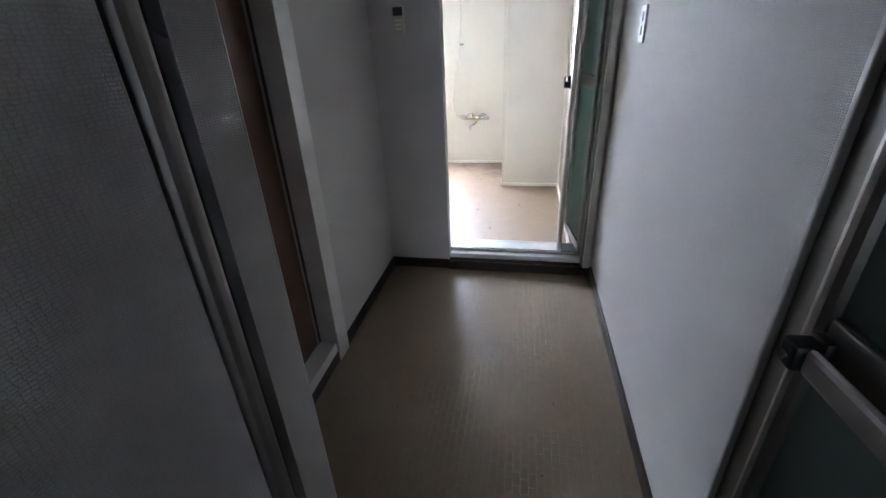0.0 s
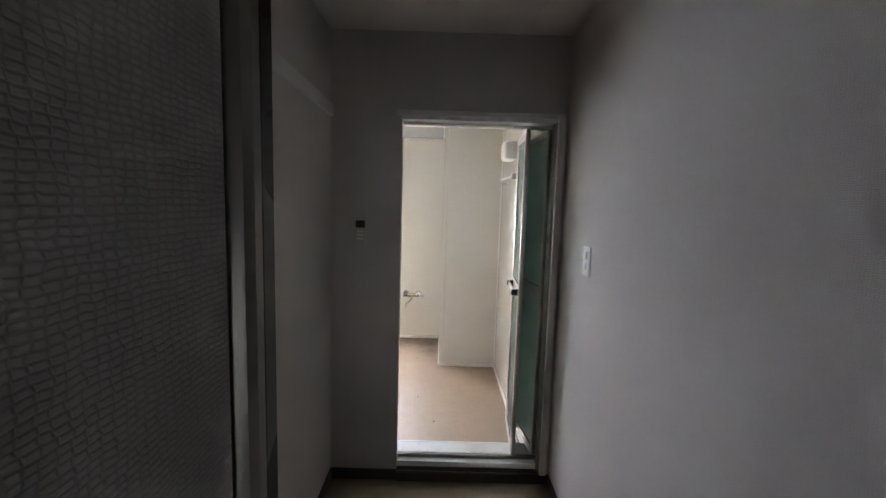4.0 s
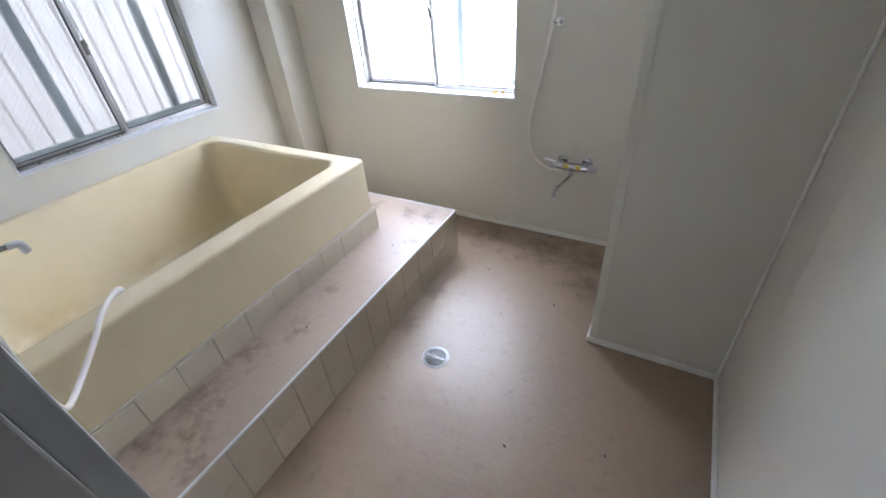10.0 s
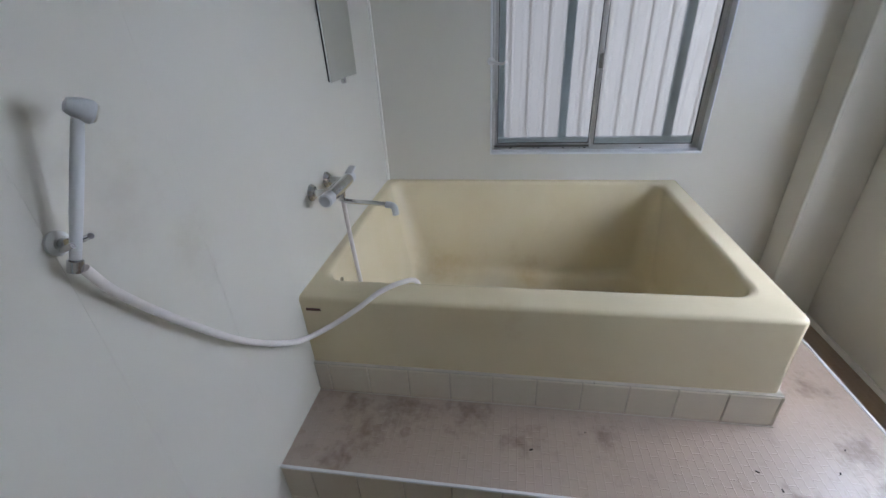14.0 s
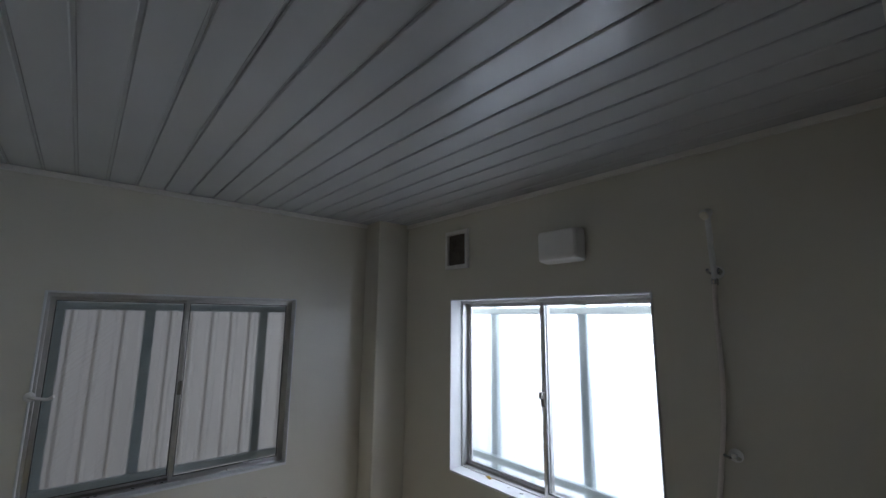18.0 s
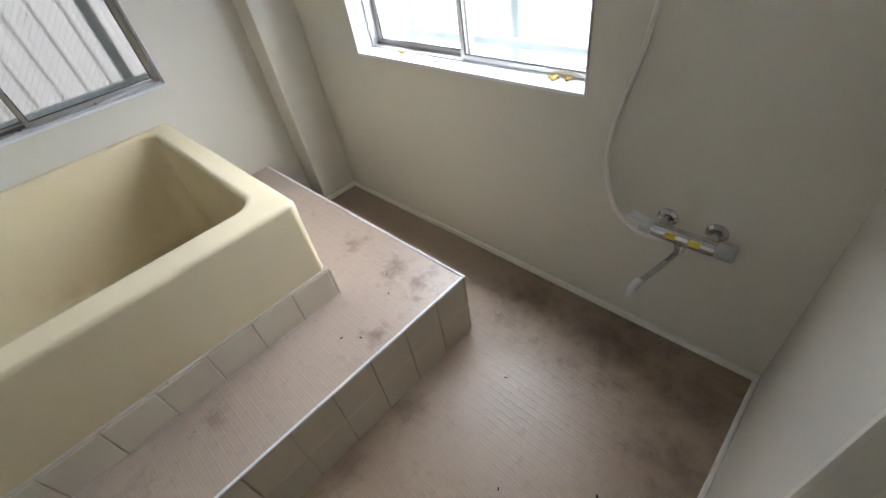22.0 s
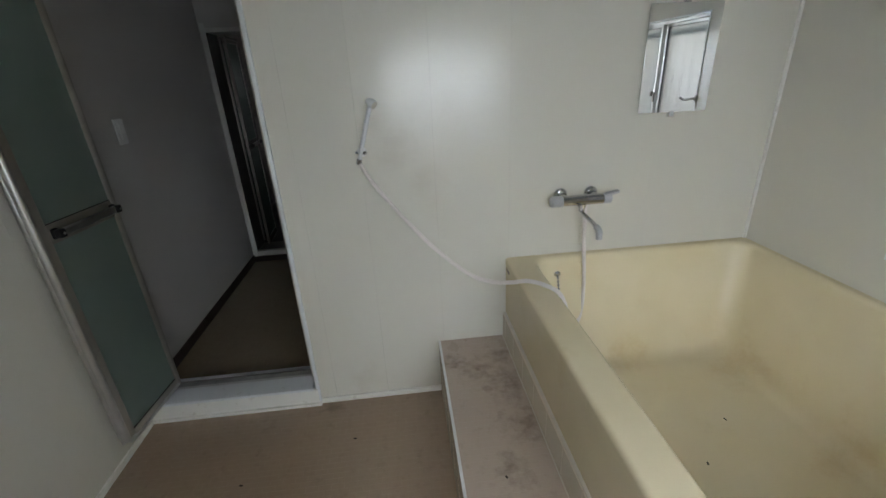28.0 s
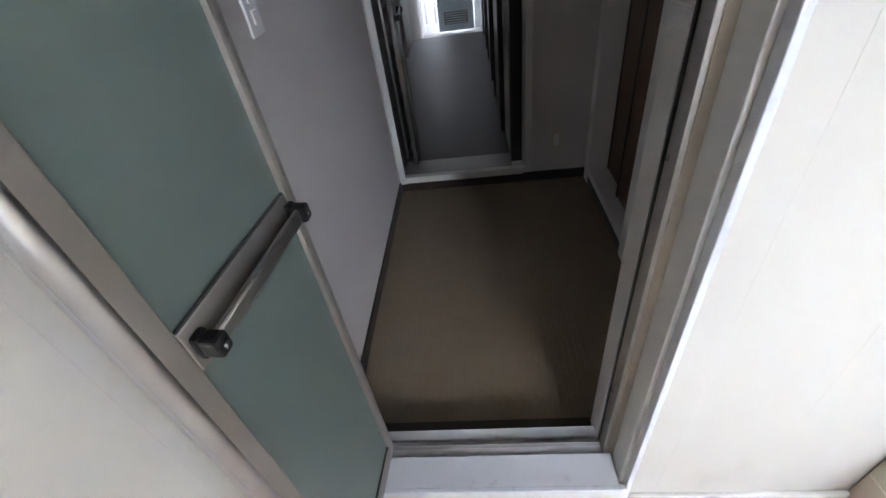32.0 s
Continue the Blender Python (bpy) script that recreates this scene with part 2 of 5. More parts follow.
def vinyl(name, base, dark, rough, cell=(0.0245, 0.049), broad=2.2, relief=0.0012, glint=0.2, spots=(), amount=0.85, offset=0.0, grain=13, turn=0.0, film=0.0):
    """Sheet vinyl embossed with small oblong mosaic; pale glints are painted along its raised edges in patches, and
    dirt has settled in a few stains (x, y, radius).
    """
    m = mat(name, base, rough, 0, 0.0, broad, 90, 0, rough_var=0.0)
    m.node_tree.nodes["Principled BSDF"].inputs["Specular IOR Level"].default_value = 0.95
    nt = m.node_tree
    b = nt.nodes["Principled BSDF"]
    co = nt.nodes.new("ShaderNodeTexCoord")

    def noise_at(scale, detail, rough_=0.5):
        n = nt.nodes.new("ShaderNodeTexNoise")
        n.inputs["Scale"].default_value, n.inputs["Detail"].default_value, n.inputs["Roughness"].default_value = scale, detail, rough_
        nt.links.new(co.outputs["Object"], n.inputs["Vector"])
        return n.outputs["Fac"]

    def calc(op, p, q, r=None):
        n = nt.nodes.new("ShaderNodeMath")
        n.operation = op
        for k, v in enumerate((p, q, r)):
            if v is None:
                continue
            if isinstance(v, (int, float)):
                n.inputs[k].default_value = v
            else:
                nt.links.new(v, n.inputs[k])
        return n.outputs["Value"]

    def ranged(v, lo, hi, to):
        n = nt.nodes.new("ShaderNodeMapRange")
        n.interpolation_type = "SMOOTHSTEP"
        n.inputs["From Min"].default_value, n.inputs["From Max"].default_value, n.inputs["To Max"].default_value = lo, hi, to
        nt.links.new(v, n.inputs["Value"])
        return n.outputs["Result"]

    def blend(fac, colour):
        mix = nt.nodes.new("ShaderNodeMix")
        mix.data_type = "RGBA"
        mix.inputs["B"].default_value = (*colour, 1)
        nt.links.new(b.inputs["Base Color"].links[0].from_socket, mix.inputs["A"])
        nt.links.new(fac, mix.inputs["Factor"])
        nt.links.new(mix.outputs["Result"], b.inputs["Base Color"])

    mp = nt.nodes.new("ShaderNodeMapping")
    mp.inputs["Rotation"].default_value = (0, 0, turn)
    br = nt.nodes.new("ShaderNodeTexBrick")
    br.inputs["Scale"].default_value = 1
    br.inputs["Brick Width"].default_value, br.inputs["Row Height"].default_value = cell[1], cell[0]
    br.inputs["Mortar Size"].default_value, br.inputs["Mortar Smooth"].default_value = 0.0016, 0.6
    br.inputs["Color1"].default_value, br.inputs["Color2"].default_value, br.inputs["Mortar"].default_value = (0, 0, 0, 1), (0.15, 0.15, 0.15, 1), (1, 1, 1, 1)
    nt.links.new(co.outputs["Object"], mp.inputs["Vector"])
    nt.links.new(mp.outputs["Vector"], br.inputs["Vector"])
    # highlights of the relief, painted as a paler colour on its lines
    patch = ranged(noise_at(30, 3), 0.34, 0.66, glint)
    blend(calc("MULTIPLY", br.outputs["Color"], patch), [min(1, c * 1.5 + 0.05) for c in base])
    # dirt worked into the relief, then the stains
    blend(ranged(noise_at(26, 6, 0.7), 0.52, 0.72, 0.22), dark)
    if spots:
        stains(m, [(x, y, 0.0, r) for x, y, r in spots], dark, amount, offset, grain, (1, 1, 0))
    prev = None
    for out, strength, dist in ((br.outputs["Color"], 0.8, relief), (noise_at(70, 4), 0.5, 0.0008), (noise_at(6, 1), 0.4, 0.003)):
        bp = nt.nodes.new("ShaderNodeBump")
        bp.inputs["Strength"].default_value, bp.inputs["Distance"].default_value = strength, dist
        nt.links.new(out, bp.inputs["Height"])
        if prev:
            nt.links.new(prev.outputs["Normal"], bp.inputs["Normal"])
        prev = bp
    nt.links.new(prev.outputs["Normal"], b.inputs["Normal"])
    if film:
        # thin film of old polish, uneven from place to place
        b.inputs["Coat Weight"].default_value = film
        nt.links.new(calc("MULTIPLY_ADD", ranged(noise_at(7, 4, 0.6), 0.3, 0.7, 1.0), 0.22, rough - 0.06), b.inputs["Coat Roughness"])
    return m


def wallpaper(name, base):
    """Vinyl wallpaper embossed with rows of short horizontal ribs, like a coarse weave."""
    m = mat(name, base, 0.72, 0, 0.03, 1.5, 240, 0, rough_var=0.03, spec=0.3)
    nt = m.node_tree
    b = nt.nodes["Principled BSDF"]
    co = nt.nodes.new("ShaderNodeTexCoord")
    sp, cb, add, nz = (nt.nodes.new(k) for k in ("ShaderNodeSeparateXYZ", "ShaderNodeCombineXYZ", "ShaderNodeMath", "ShaderNodeTexNoise"))
    nt.links.new(co.outputs["Object"], sp.inputs["Vector"])
    nt.links.new(sp.outputs["X"], add.inputs[0])
    nt.links.new(sp.outputs["Y"], add.inputs[1])
    nt.links.new(add.outputs["Value"], cb.inputs["X"])
    nt.links.new(sp.outputs["Z"], cb.inputs["Y"])
    nz.inputs["Scale"].default_value, nz.inputs["Detail"].default_value = 85, 1
    nt.links.new(cb.outputs["Vector"], nz.inputs["Vector"])
    jit = nt.nodes.new("ShaderNodeVectorMath")
    jit.operation = "MULTIPLY_ADD"
    jit.inputs[1].default_value = (0.007, 0.0036, 0)
    nt.links.new(nz.outputs["Color"], jit.inputs[0])
    nt.links.new(cb.outputs["Vector"], jit.inputs[2])
    br = nt.nodes.new("ShaderNodeTexBrick")
    br.inputs["Scale"].default_value = 1
    br.offset = 0.12
    br.inputs["Brick Width"].default_value, br.inputs["Row Height"].default_value = 0.0060, 0.0034
    br.inputs["Mortar Size"].default_value, br.inputs["Mortar Smooth"].default_value = 0.0010, 1.0
    br.inputs["Color1"].default_value, br.inputs["Color2"].default_value, br.inputs["Mortar"].default_value = (1, 1, 1, 1), (0.65, 0.65, 0.65, 1), (0, 0, 0, 1)
    nt.links.new(jit.outputs["Vector"], br.inputs["Vector"])
    bp = nt.nodes.new("ShaderNodeBump")
    bp.inputs["Strength"].default_value, bp.inputs["Distance"].default_value = 1.0, 0.0010
    nt.links.new(br.outputs["Color"], bp.inputs["Height"])
    # shade of the embossing's hollows, painted into the colour
    hollow_shade = nt.nodes.new("ShaderNodeMapRange")
    hollow_shade.inputs["To Min"].default_value, hollow_shade.inputs["To Max"].default_value = 0.18, 0.0
    nt.links.new(br.outputs["Color"], hollow_shade.inputs["Value"])
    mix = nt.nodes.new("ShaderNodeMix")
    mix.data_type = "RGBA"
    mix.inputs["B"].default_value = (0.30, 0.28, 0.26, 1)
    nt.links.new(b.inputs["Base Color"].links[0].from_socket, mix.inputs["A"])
    nt.links.new(hollow_shade.outputs["Result"], mix.inputs["Factor"])
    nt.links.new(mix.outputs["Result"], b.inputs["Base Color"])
    nt.links.new(bp.outputs["Normal"], b.inputs["Normal"])
    return m


def glassy(name, base, rough, trans=1.0, ior=1.45, pattern=0.0, cell=40):
    m = bpy.data.materials.new(name)
    m.use_nodes = True
    nt = m.node_tree
    b = nt.nodes["Principled BSDF"]
    b.inputs["Base Color"].default_value = (*base, 1)
    b.inputs["Roughness"].default_value = rough
    b.inputs["Transmission Weight"].default_value = trans
    b.inputs["IOR"].default_value = ior
    if pattern:
        co = nt.nodes.new("ShaderNodeTexCoord")
        vo = nt.nodes.new("ShaderNodeTexNoise")
        vo.inputs["Scale"].default_value = cell
        nt.links.new(co.outputs["Object"], vo.inputs["Vector"])
        bp = nt.nodes.new("ShaderNodeBump")
        bp.inputs["Strength"].default_value, bp.inputs["Distance"].default_value = pattern, 0.001
        nt.links.new(vo.outputs["Fac"], bp.inputs["Height"])
        nt.links.new(bp.outputs["Normal"], b.inputs["Normal"])
    return m


def sheet(name, colour, clear, gloss=0.0, body=0.35):
    """Corrugated translucent plastic: part of the light passes straight, the rest is scattered."""
    m = bpy.data.materials.new(name)
    m.use_nodes = True
    nt = m.node_tree
    nt.nodes.clear()
    out = nt.nodes.new("ShaderNodeOutputMaterial")
    tr, tl, df, m1, m2 = (nt.nodes.new(k) for k in ("ShaderNodeBsdfTransparent", "ShaderNodeBsdfTranslucent", "ShaderNodeBsdfDiffuse", "ShaderNodeMixShader", "ShaderNodeMixShader"))
    for n in (tr, tl, df):
        n.inputs["Color"].default_value = (*colour, 1)
    m1.inputs["Fac"].default_value = body
    m2.inputs["Fac"].default_value = clear
    nt.links.new(tl.outputs[0], m1.inputs[1])
    nt.links.new(df.outputs[0], m1.inputs[2])
    nt.links.new(m1.outputs[0], m2.inputs[1])
    nt.links.new(tr.outputs[0], m2.inputs[2])
    top = m2
    if gloss:
        gl, top = nt.nodes.new("ShaderNodeBsdfGlossy"), nt.nodes.new("ShaderNodeMixShader")
        gl.inputs["Roughness"].default_value = 0.18
        fr = nt.nodes.new("ShaderNodeFresnel")
        fr.inputs["IOR"].default_value = gloss
        nt.links.new(fr.outputs["Fac"], top.inputs["Fac"])
        nt.links.new(m2.outputs[0], top.inputs[1])
        nt.links.new(gl.outputs[0], top.inputs[2])
    nt.links.new(top.outputs[0], out.inputs["Surface"])
    return m


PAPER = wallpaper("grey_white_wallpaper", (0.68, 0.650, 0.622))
JAMB = mat("painted_wood_trim", (0.74, 0.725, 0.70), 0.45, scale=4, bump=0.01)
PANEL = mat("cream_bath_panel", (0.69, 0.66, 0.582), 0.21, var=0.012, scale=1.2, fine=220, bump=0.006, dist=0.0005, rough_var=0.02)
JOINT = mat("soiled_joint", (0.52, 0.47, 0.39), 0.7)
MOULD = mat("mouldy_caulk", (0.54, 0.49, 0.41), 0.5, stain=(0.07, 0.05, 0.04), stain_scale=9, stain_at=(0.63, 0.72))
COVE = mat("white_cove_strip", (0.82, 0.80, 0.75), 0.38, var=0.03, stain=(0.42, 0.36, 0.28), stain_scale=16, stain_at=(0.60, 0.85))
VINYL_DRY = vinyl("brown_vinyl_floor", (0.238, 0.180, 0.115), (0.14, 0.108, 0.068), 0.26, relief=0.0010, glint=0.28, broad=1.2, turn=math.pi / 2)
VINYL_WET = vinyl("beige_vinyl_floor", (0.335, 0.236, 0.157), (0.10, 0.060, 0.034), 0.42, glint=0.18, relief=0.0021, amount=0.74, film=0.5,
                  spots=((-1.00, 2.27, 0.34), (-0.72, 2.20, 0.26), (-1.34, 2.25, 0.26), (-0.68, 2.0, 0.2), (-1.40, 1.35, 0.12), (-1.40, 1.62, 0.12), (-0.92, 0.24, 0.10)))
VINYL_STEP = vinyl("beige_vinyl_step", (0.415, 0.325, 0.26), (0.135, 0.075, 0.038), 0.32, broad=2.0, relief=0.0008, glint=0.03, amount=0.74, film=0.6, offset=-0.05, grain=24,
                   spots=((-1.70, 0.52, 0.18), (-1.73, 0.74, 0.15), (-1.60, 0.42, 0.14), (-1.62, 0.92, 0.10), (-1.56, 1.90, 0.15), (-1.70, 1.90, 0.13), (-1.68, 1.18, 0.09), (-1.95, 1.90, 0.12),
                          (-1.72, 0.34, 0.12), (-1.50, 0.36, 0.09), (-1.52, 1.66, 0.08)))
SKIRT = mat("dark_brown_skirting", (0.035, 0.022, 0.016), 0.45)
ALU = mat("brushed_aluminium", (0.62, 0.61, 0.60), 0.38, 1.0, var=0.08, scale=9, fine=300)
ALU_WARM = mat("champagne_aluminium", (0.50, 0.47, 0.43), 0.42, 0.85, var=0.08, scale=9, fine=300)
ALU_WHITE = mat("white_coated_aluminium", (0.74, 0.75, 0.76), 0.4, var=0.05, stain=(0.4, 0.38, 0.35), stain_scale=18, stain_at=(0.62, 0.8))
EDGE = mat("pale_edge_strip", (0.74, 0.72, 0.68), 0.35, var=0.03, bump=0.004)
POST = mat("weathered_grey_aluminium", (0.40, 0.455, 0.47), 0.5, var=0.1, scale=8)
FAN = mat("dusty_brown_fan", (0.14, 0.115, 0.095), 0.6, var=0.2, scale=20)
STEEL = mat("stainless_steel", (0.66, 0.66, 0.66), 0.22, 1.0, scale=30)
CHROME = mat("worn_chrome", (0.62, 0.62, 0.63), 0.10, 1.0, var=0.1, scale=40, bump=0)
PLASTIC = mat("white_plastic", (0.82, 0.81, 0.80), 0.35, bump=0.004)
HANDSET = mat("grey_white_translucent_plastic", (0.66, 0.66, 0.66), 0.3, bump=0.004)
OLD_PLASTIC = mat("yellowed_plastic", (0.62, 0.58, 0.48), 0.4)
HOSE = mat("cream_hose", (0.76, 0.70, 0.66), 0.35, bump=0.0)
RUBBER = mat("black_plastic", (0.012, 0.012, 0.013), 0.3, bump=0.004)
TILE = mat("cream_tile", (0.67, 0.595, 0.48), 0.18, var=0.04, scale=3, bump=0.004, stain=(0.5, 0.43, 0.33), stain_scale=8, stain_at=(0.62, 0.9))
GROUT = mat("soiled_grout", (0.55, 0.49, 0.40), 0.8)
TUB = mat("ivory_bathtub", (0.79, 0.687, 0.478), 0.24, var=0.05, scale=1.6, bump=0.003, stain=(0.70, 0.585, 0.33), stain_scale=1.5, stain_at=(0.40, 1.1), stain_detail=3)
stains(TUB, [(-2.00, 0.42, 0.20, 0.20), (-2.03, 0.62, 0.19, 0.16), (-2.30, 0.37, 0.19, 0.16), (-2.74, 0.50, 0.20, 0.2), (-2.74, 1.0, 0.20, 0.16), (-2.45, 1.50, 0.2, 0.22), (-2.2, 1.56, 0.22, 0.16), (-1.93, 0.3, 0.5, 0.12)],
       (0.56, 0.38, 0.13), 0.36, 0.02, 7)
stains(PANEL, [(-1.32, 0.195, 1.22, 0.22), (-1.45, 0.195, 1.05, 0.16), (-1.10, 0.195, 0.10, 0.16), (-1.44, 0.195, 0.05, 0.10), (-0.905, 2.408, 0.54, 0.12)], (0.36, 0.29, 0.19), 0.15, -0.05, 10)
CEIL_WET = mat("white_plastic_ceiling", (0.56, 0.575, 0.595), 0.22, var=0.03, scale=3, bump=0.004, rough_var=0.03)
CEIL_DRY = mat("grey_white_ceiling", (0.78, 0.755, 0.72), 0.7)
BROWN = mat("dark_brown_wood", (0.115, 0.052, 0.030), 0.42, var=0.2, scale=9)
MISTY = sheet("misty_green_acrylic", (0.68, 0.80, 0.745), 0.24, 1.45, 0.17)
GREY_PLASTIC = mat("grey_white_plastic", (0.50, 0.50, 0.505), 0.32, bump=0.004)
ALU_DARK = mat("dark_champagne_aluminium", (0.26, 0.245, 0.225), 0.38, 0.8, var=0.08, scale=9, fine=300)
FROST = glassy("frosted_glass", (0.93, 0.955, 0.95), 0.16, 1.0, 1.2, 0.3, 220)
GASKET = mat("grey_rubber_gasket", (0.07, 0.07, 0.068), 0.5)
MIRROR = mat("mirror_glass", (0.86, 0.88, 0.88), 0.015, 1.0, var=0.02, bump=0, rough_var=0.01)
DARK = mat("dark_void", (0.02, 0.019, 0.018), 0.8)
SCREEN = sheet("corrugated_white_sheet", (0.88, 0.855, 0.83), 0.30)
CLEAR_SCREEN = sheet("clear_corrugated_sheet", (0.92, 0.95, 1.0), 0.30)
BLUE_DOOR = mat("grey_blue_painted_steel", (0.60, 0.70, 0.75), 0.4)
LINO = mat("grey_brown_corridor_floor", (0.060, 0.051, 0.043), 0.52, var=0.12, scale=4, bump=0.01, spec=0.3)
OCHRE = mat("ochre_dry_bits", (0.50, 0.30, 0.04), 0.6, var=0.3, scale=60)
YELLOW = mat("yellow_sticker", (0.75, 0.62, 0.08), 0.5)
DIRT = mat("black_dirt", (0.02, 0.015, 0.012), 0.8)
CONCRETE = mat("pale_concrete", (0.42, 0.41, 0.39), 0.85, var=0.15, scale=2, bump=0.05)

# ---- the plan, in metres ----
W = -1.162             # washroom, left wall
XR = -0.082            # bathroom, right wall
XW = -2.905            # bathroom, wall with the small window
YA, YF = 0.195, 2.408  # bathroom, door wall and far wall
YB = -1.640            # washroom, wall towards the corridor
ZF = -0.010            # bathroom floor
HB, HC = 2.151, 2.291  # ceilings
T = 0.15
TC = 0.235             # wall towards the corridor

# ---- structure ----
single("floor_washroom", boxes(((W - 0.16, YB, -0.06), (0.0, 0.0, 0.0))), VINYL_DRY, "brown embossed vinyl floor of the washroom", "floor", "structure")
single("floor_bathroom", boxes(((XW - 0.15, 0.0, -0.08), (XR + 0.0, YF + 0.15, ZF))), VINYL_WET, "pinkish beige embossed vinyl bathroom floor, stained", "floor", "structure")

# wall between washroom and bathroom, with the doorway
DX0, DX1, DZ = -0.858, -0.025, 1.912
wall_a = single("wall_between", boxes(((XW - T, 0, -0.06), (DX0, YA - 0.004, 2.42))), JOINT, "wall between washroom and bathroom", "wall", "structure", smooth=False)
for lo, hi in (((DX0, 0, DZ), (DX1, YA - 0.004, 2.42)), ((DX1, 0, -0.06), (0.15, YA - 0.004, 2.42)), ((DX0, 0, -0.06), (DX1, YA - 0.004, 0.05))):
    part("wall_section", boxes((lo, hi)), JOINT, wall_a, smooth=False)
for lo, hi in (((W, -0.004, 0), (DX0 + 0.047, 0.0, HC)), ((DX0, 0.0, 0.05), (DX0 + 0.047, 0.062, DZ)), ((DX0 + 0.047, -0.004, DZ), (DX1, 0.0, HC)), ((DX1, -0.004, 0), (0.0, 0.0, HC))):
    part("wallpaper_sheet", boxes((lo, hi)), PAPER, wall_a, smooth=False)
edges = [DX0, -0.945, -1.195, -1.483, -1.788, -2.40, XW]
for a, b in zip(edges, edges[1:]):
    part("panel", boxes(((b + 0.0002, YA - 0.004, ZF), (a - 0.0002, YA, HB))), PANEL, wall_a, smooth=False)
part("panel", boxes(((DX0, YA - 0.004, DZ), (XR, YA, HB))), PANEL, wall_a, smooth=False)

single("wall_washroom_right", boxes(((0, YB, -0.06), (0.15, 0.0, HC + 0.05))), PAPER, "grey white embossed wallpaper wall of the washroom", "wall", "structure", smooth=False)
wall_r = single("wall_bathroom_right", boxes(((XR + 0.004, YA - 0.004, -0.06), (XR + 0.25, YF + T, HB + 0.25))), JOINT, "cream panelled bathroom wall beside the folding door", "wall", "structure", smooth=False)
for a, b in ((YA, 0.460), (0.460, 1.36), (1.36, 1.70)):
    part("panel", boxes(((XR, a + 0.0002, ZF), (XR + 0.004, b - 0.0002, HB))), PANEL, wall_r, smooth=False)

# washroom left wall with the closet opening
CY0, CY1, CZ0, CZ1 = -1.56, -0.875, 0.075, 1.885
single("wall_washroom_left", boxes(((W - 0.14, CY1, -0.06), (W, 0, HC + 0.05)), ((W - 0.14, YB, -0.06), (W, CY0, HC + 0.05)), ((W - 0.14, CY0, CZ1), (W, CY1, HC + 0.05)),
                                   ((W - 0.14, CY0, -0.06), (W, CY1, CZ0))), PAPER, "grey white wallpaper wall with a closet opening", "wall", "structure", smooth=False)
# wall towards the corridor, with the second doorway
EX0, EX1, EZ0, EZ1 = -0.800, -0.012, 0.09, 1.815
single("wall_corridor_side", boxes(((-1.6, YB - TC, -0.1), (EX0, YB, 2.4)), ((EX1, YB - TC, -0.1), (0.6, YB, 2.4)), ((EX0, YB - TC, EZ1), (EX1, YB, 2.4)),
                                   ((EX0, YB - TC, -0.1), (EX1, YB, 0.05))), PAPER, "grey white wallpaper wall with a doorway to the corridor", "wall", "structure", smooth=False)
single("ceiling_washroom", boxes(((W - 0.14, YB, HC), (0.14, 0.0, HC + 0.06))), CEIL_DRY, "plain grey white washroom ceiling", "ceiling", "structure")

# bathroom: wall with the small window, far wall with the bright window
W1 = (0.757, 1.775, 0.818, 1.670)
W2 = (-2.337, -1.260, 0.799, 1.675)
single("wall_window_side", boxes(((XW - T, -0.02, -0.06), (XW, W1[0], HB + 0.25)), ((XW - T, W1[1], -0.06), (XW, YF + T, HB + 0.25)),
                                 ((XW - T, W1[0], -0.06), (XW, W1[1], W1[2])), ((XW - T, W1[0], W1[3]), (XW, W1[1], HB + 0.25))), PANEL,
       "cream panelled bathroom wall with a sliding window", "wall", "structure", smooth=False)
single("wall_far", boxes(((XW, YF, -0.06), (W2[0], YF + T, HB + 0.25)), ((W2[1], YF, -0.06), (XR, YF + T, HB + 0.25)),
                         ((W2[0], YF, -0.06), (W2[1], YF + T, W2[2])), ((W2[0], YF, W2[3]), (W2[1], YF + T, HB + 0.25))), PANEL,
       "cream panelled far bathroom wall with a bright window", "wall", "structure", smooth=False)
single("pillar", boxes(((-0.590, 1.621, -0.06), (XR, YF, HB + 0.2)), bev=0.006), PANEL, "cream panelled pillar boxing in the corner", "pillar", "structure")
single("pipe_box", boxes(((XW, 2.194, -0.06), (-2.742, YF, HB + 0.2)), bev=0.008), PANEL, "narrow cream boxed pipe duct in the corner", "pipe duct", "structure")

# bathroom ceiling: interlocking plastic planks, grooves between them
bm = bmesh.new()
y = YA - 0.01
while y < YF + 0.05:
    obox((XW - 0.02, y + 0.004, HB), (XR + 0.02, y + 0.098, HB + 0.03), bm, 0.003, 1)
    obox((XW - 0.02, y - 0.005, HB + 0.007), (XR + 0.02, y + 0.006, HB + 0.03), bm)
    y += 0.102
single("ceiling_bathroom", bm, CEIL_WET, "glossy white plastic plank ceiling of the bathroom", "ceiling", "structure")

# ---- trims of the washroom ----
def skirting(name, lo, hi):
    return single(name, boxes((lo, hi), bev=0.002), SKIRT, "dark brown vinyl skirting along the washroom wall", "baseboard", "structure")


skirting("baseboard", (W, -0.014, 0), (DX0 + 0.047, -0.004, 0.058))
skirting("baseboard", (DX0 + 0.047, -0.022, 0), (0, -0.004, 0.05))
single("trim", boxes(((DX0 + 0.047, -0.004, 0.05), (-0.048, 0.030, 0.056)), bev=0.001), SKIRT, "dark ledge under the door sill", "trim", "structure")
skirting("baseboard", (-0.010, YB, 0), (0, -0.022, 0.06))
skirting("baseboard", (W, -0.785, 0), (W + 0.010, -0.014, 0.06))
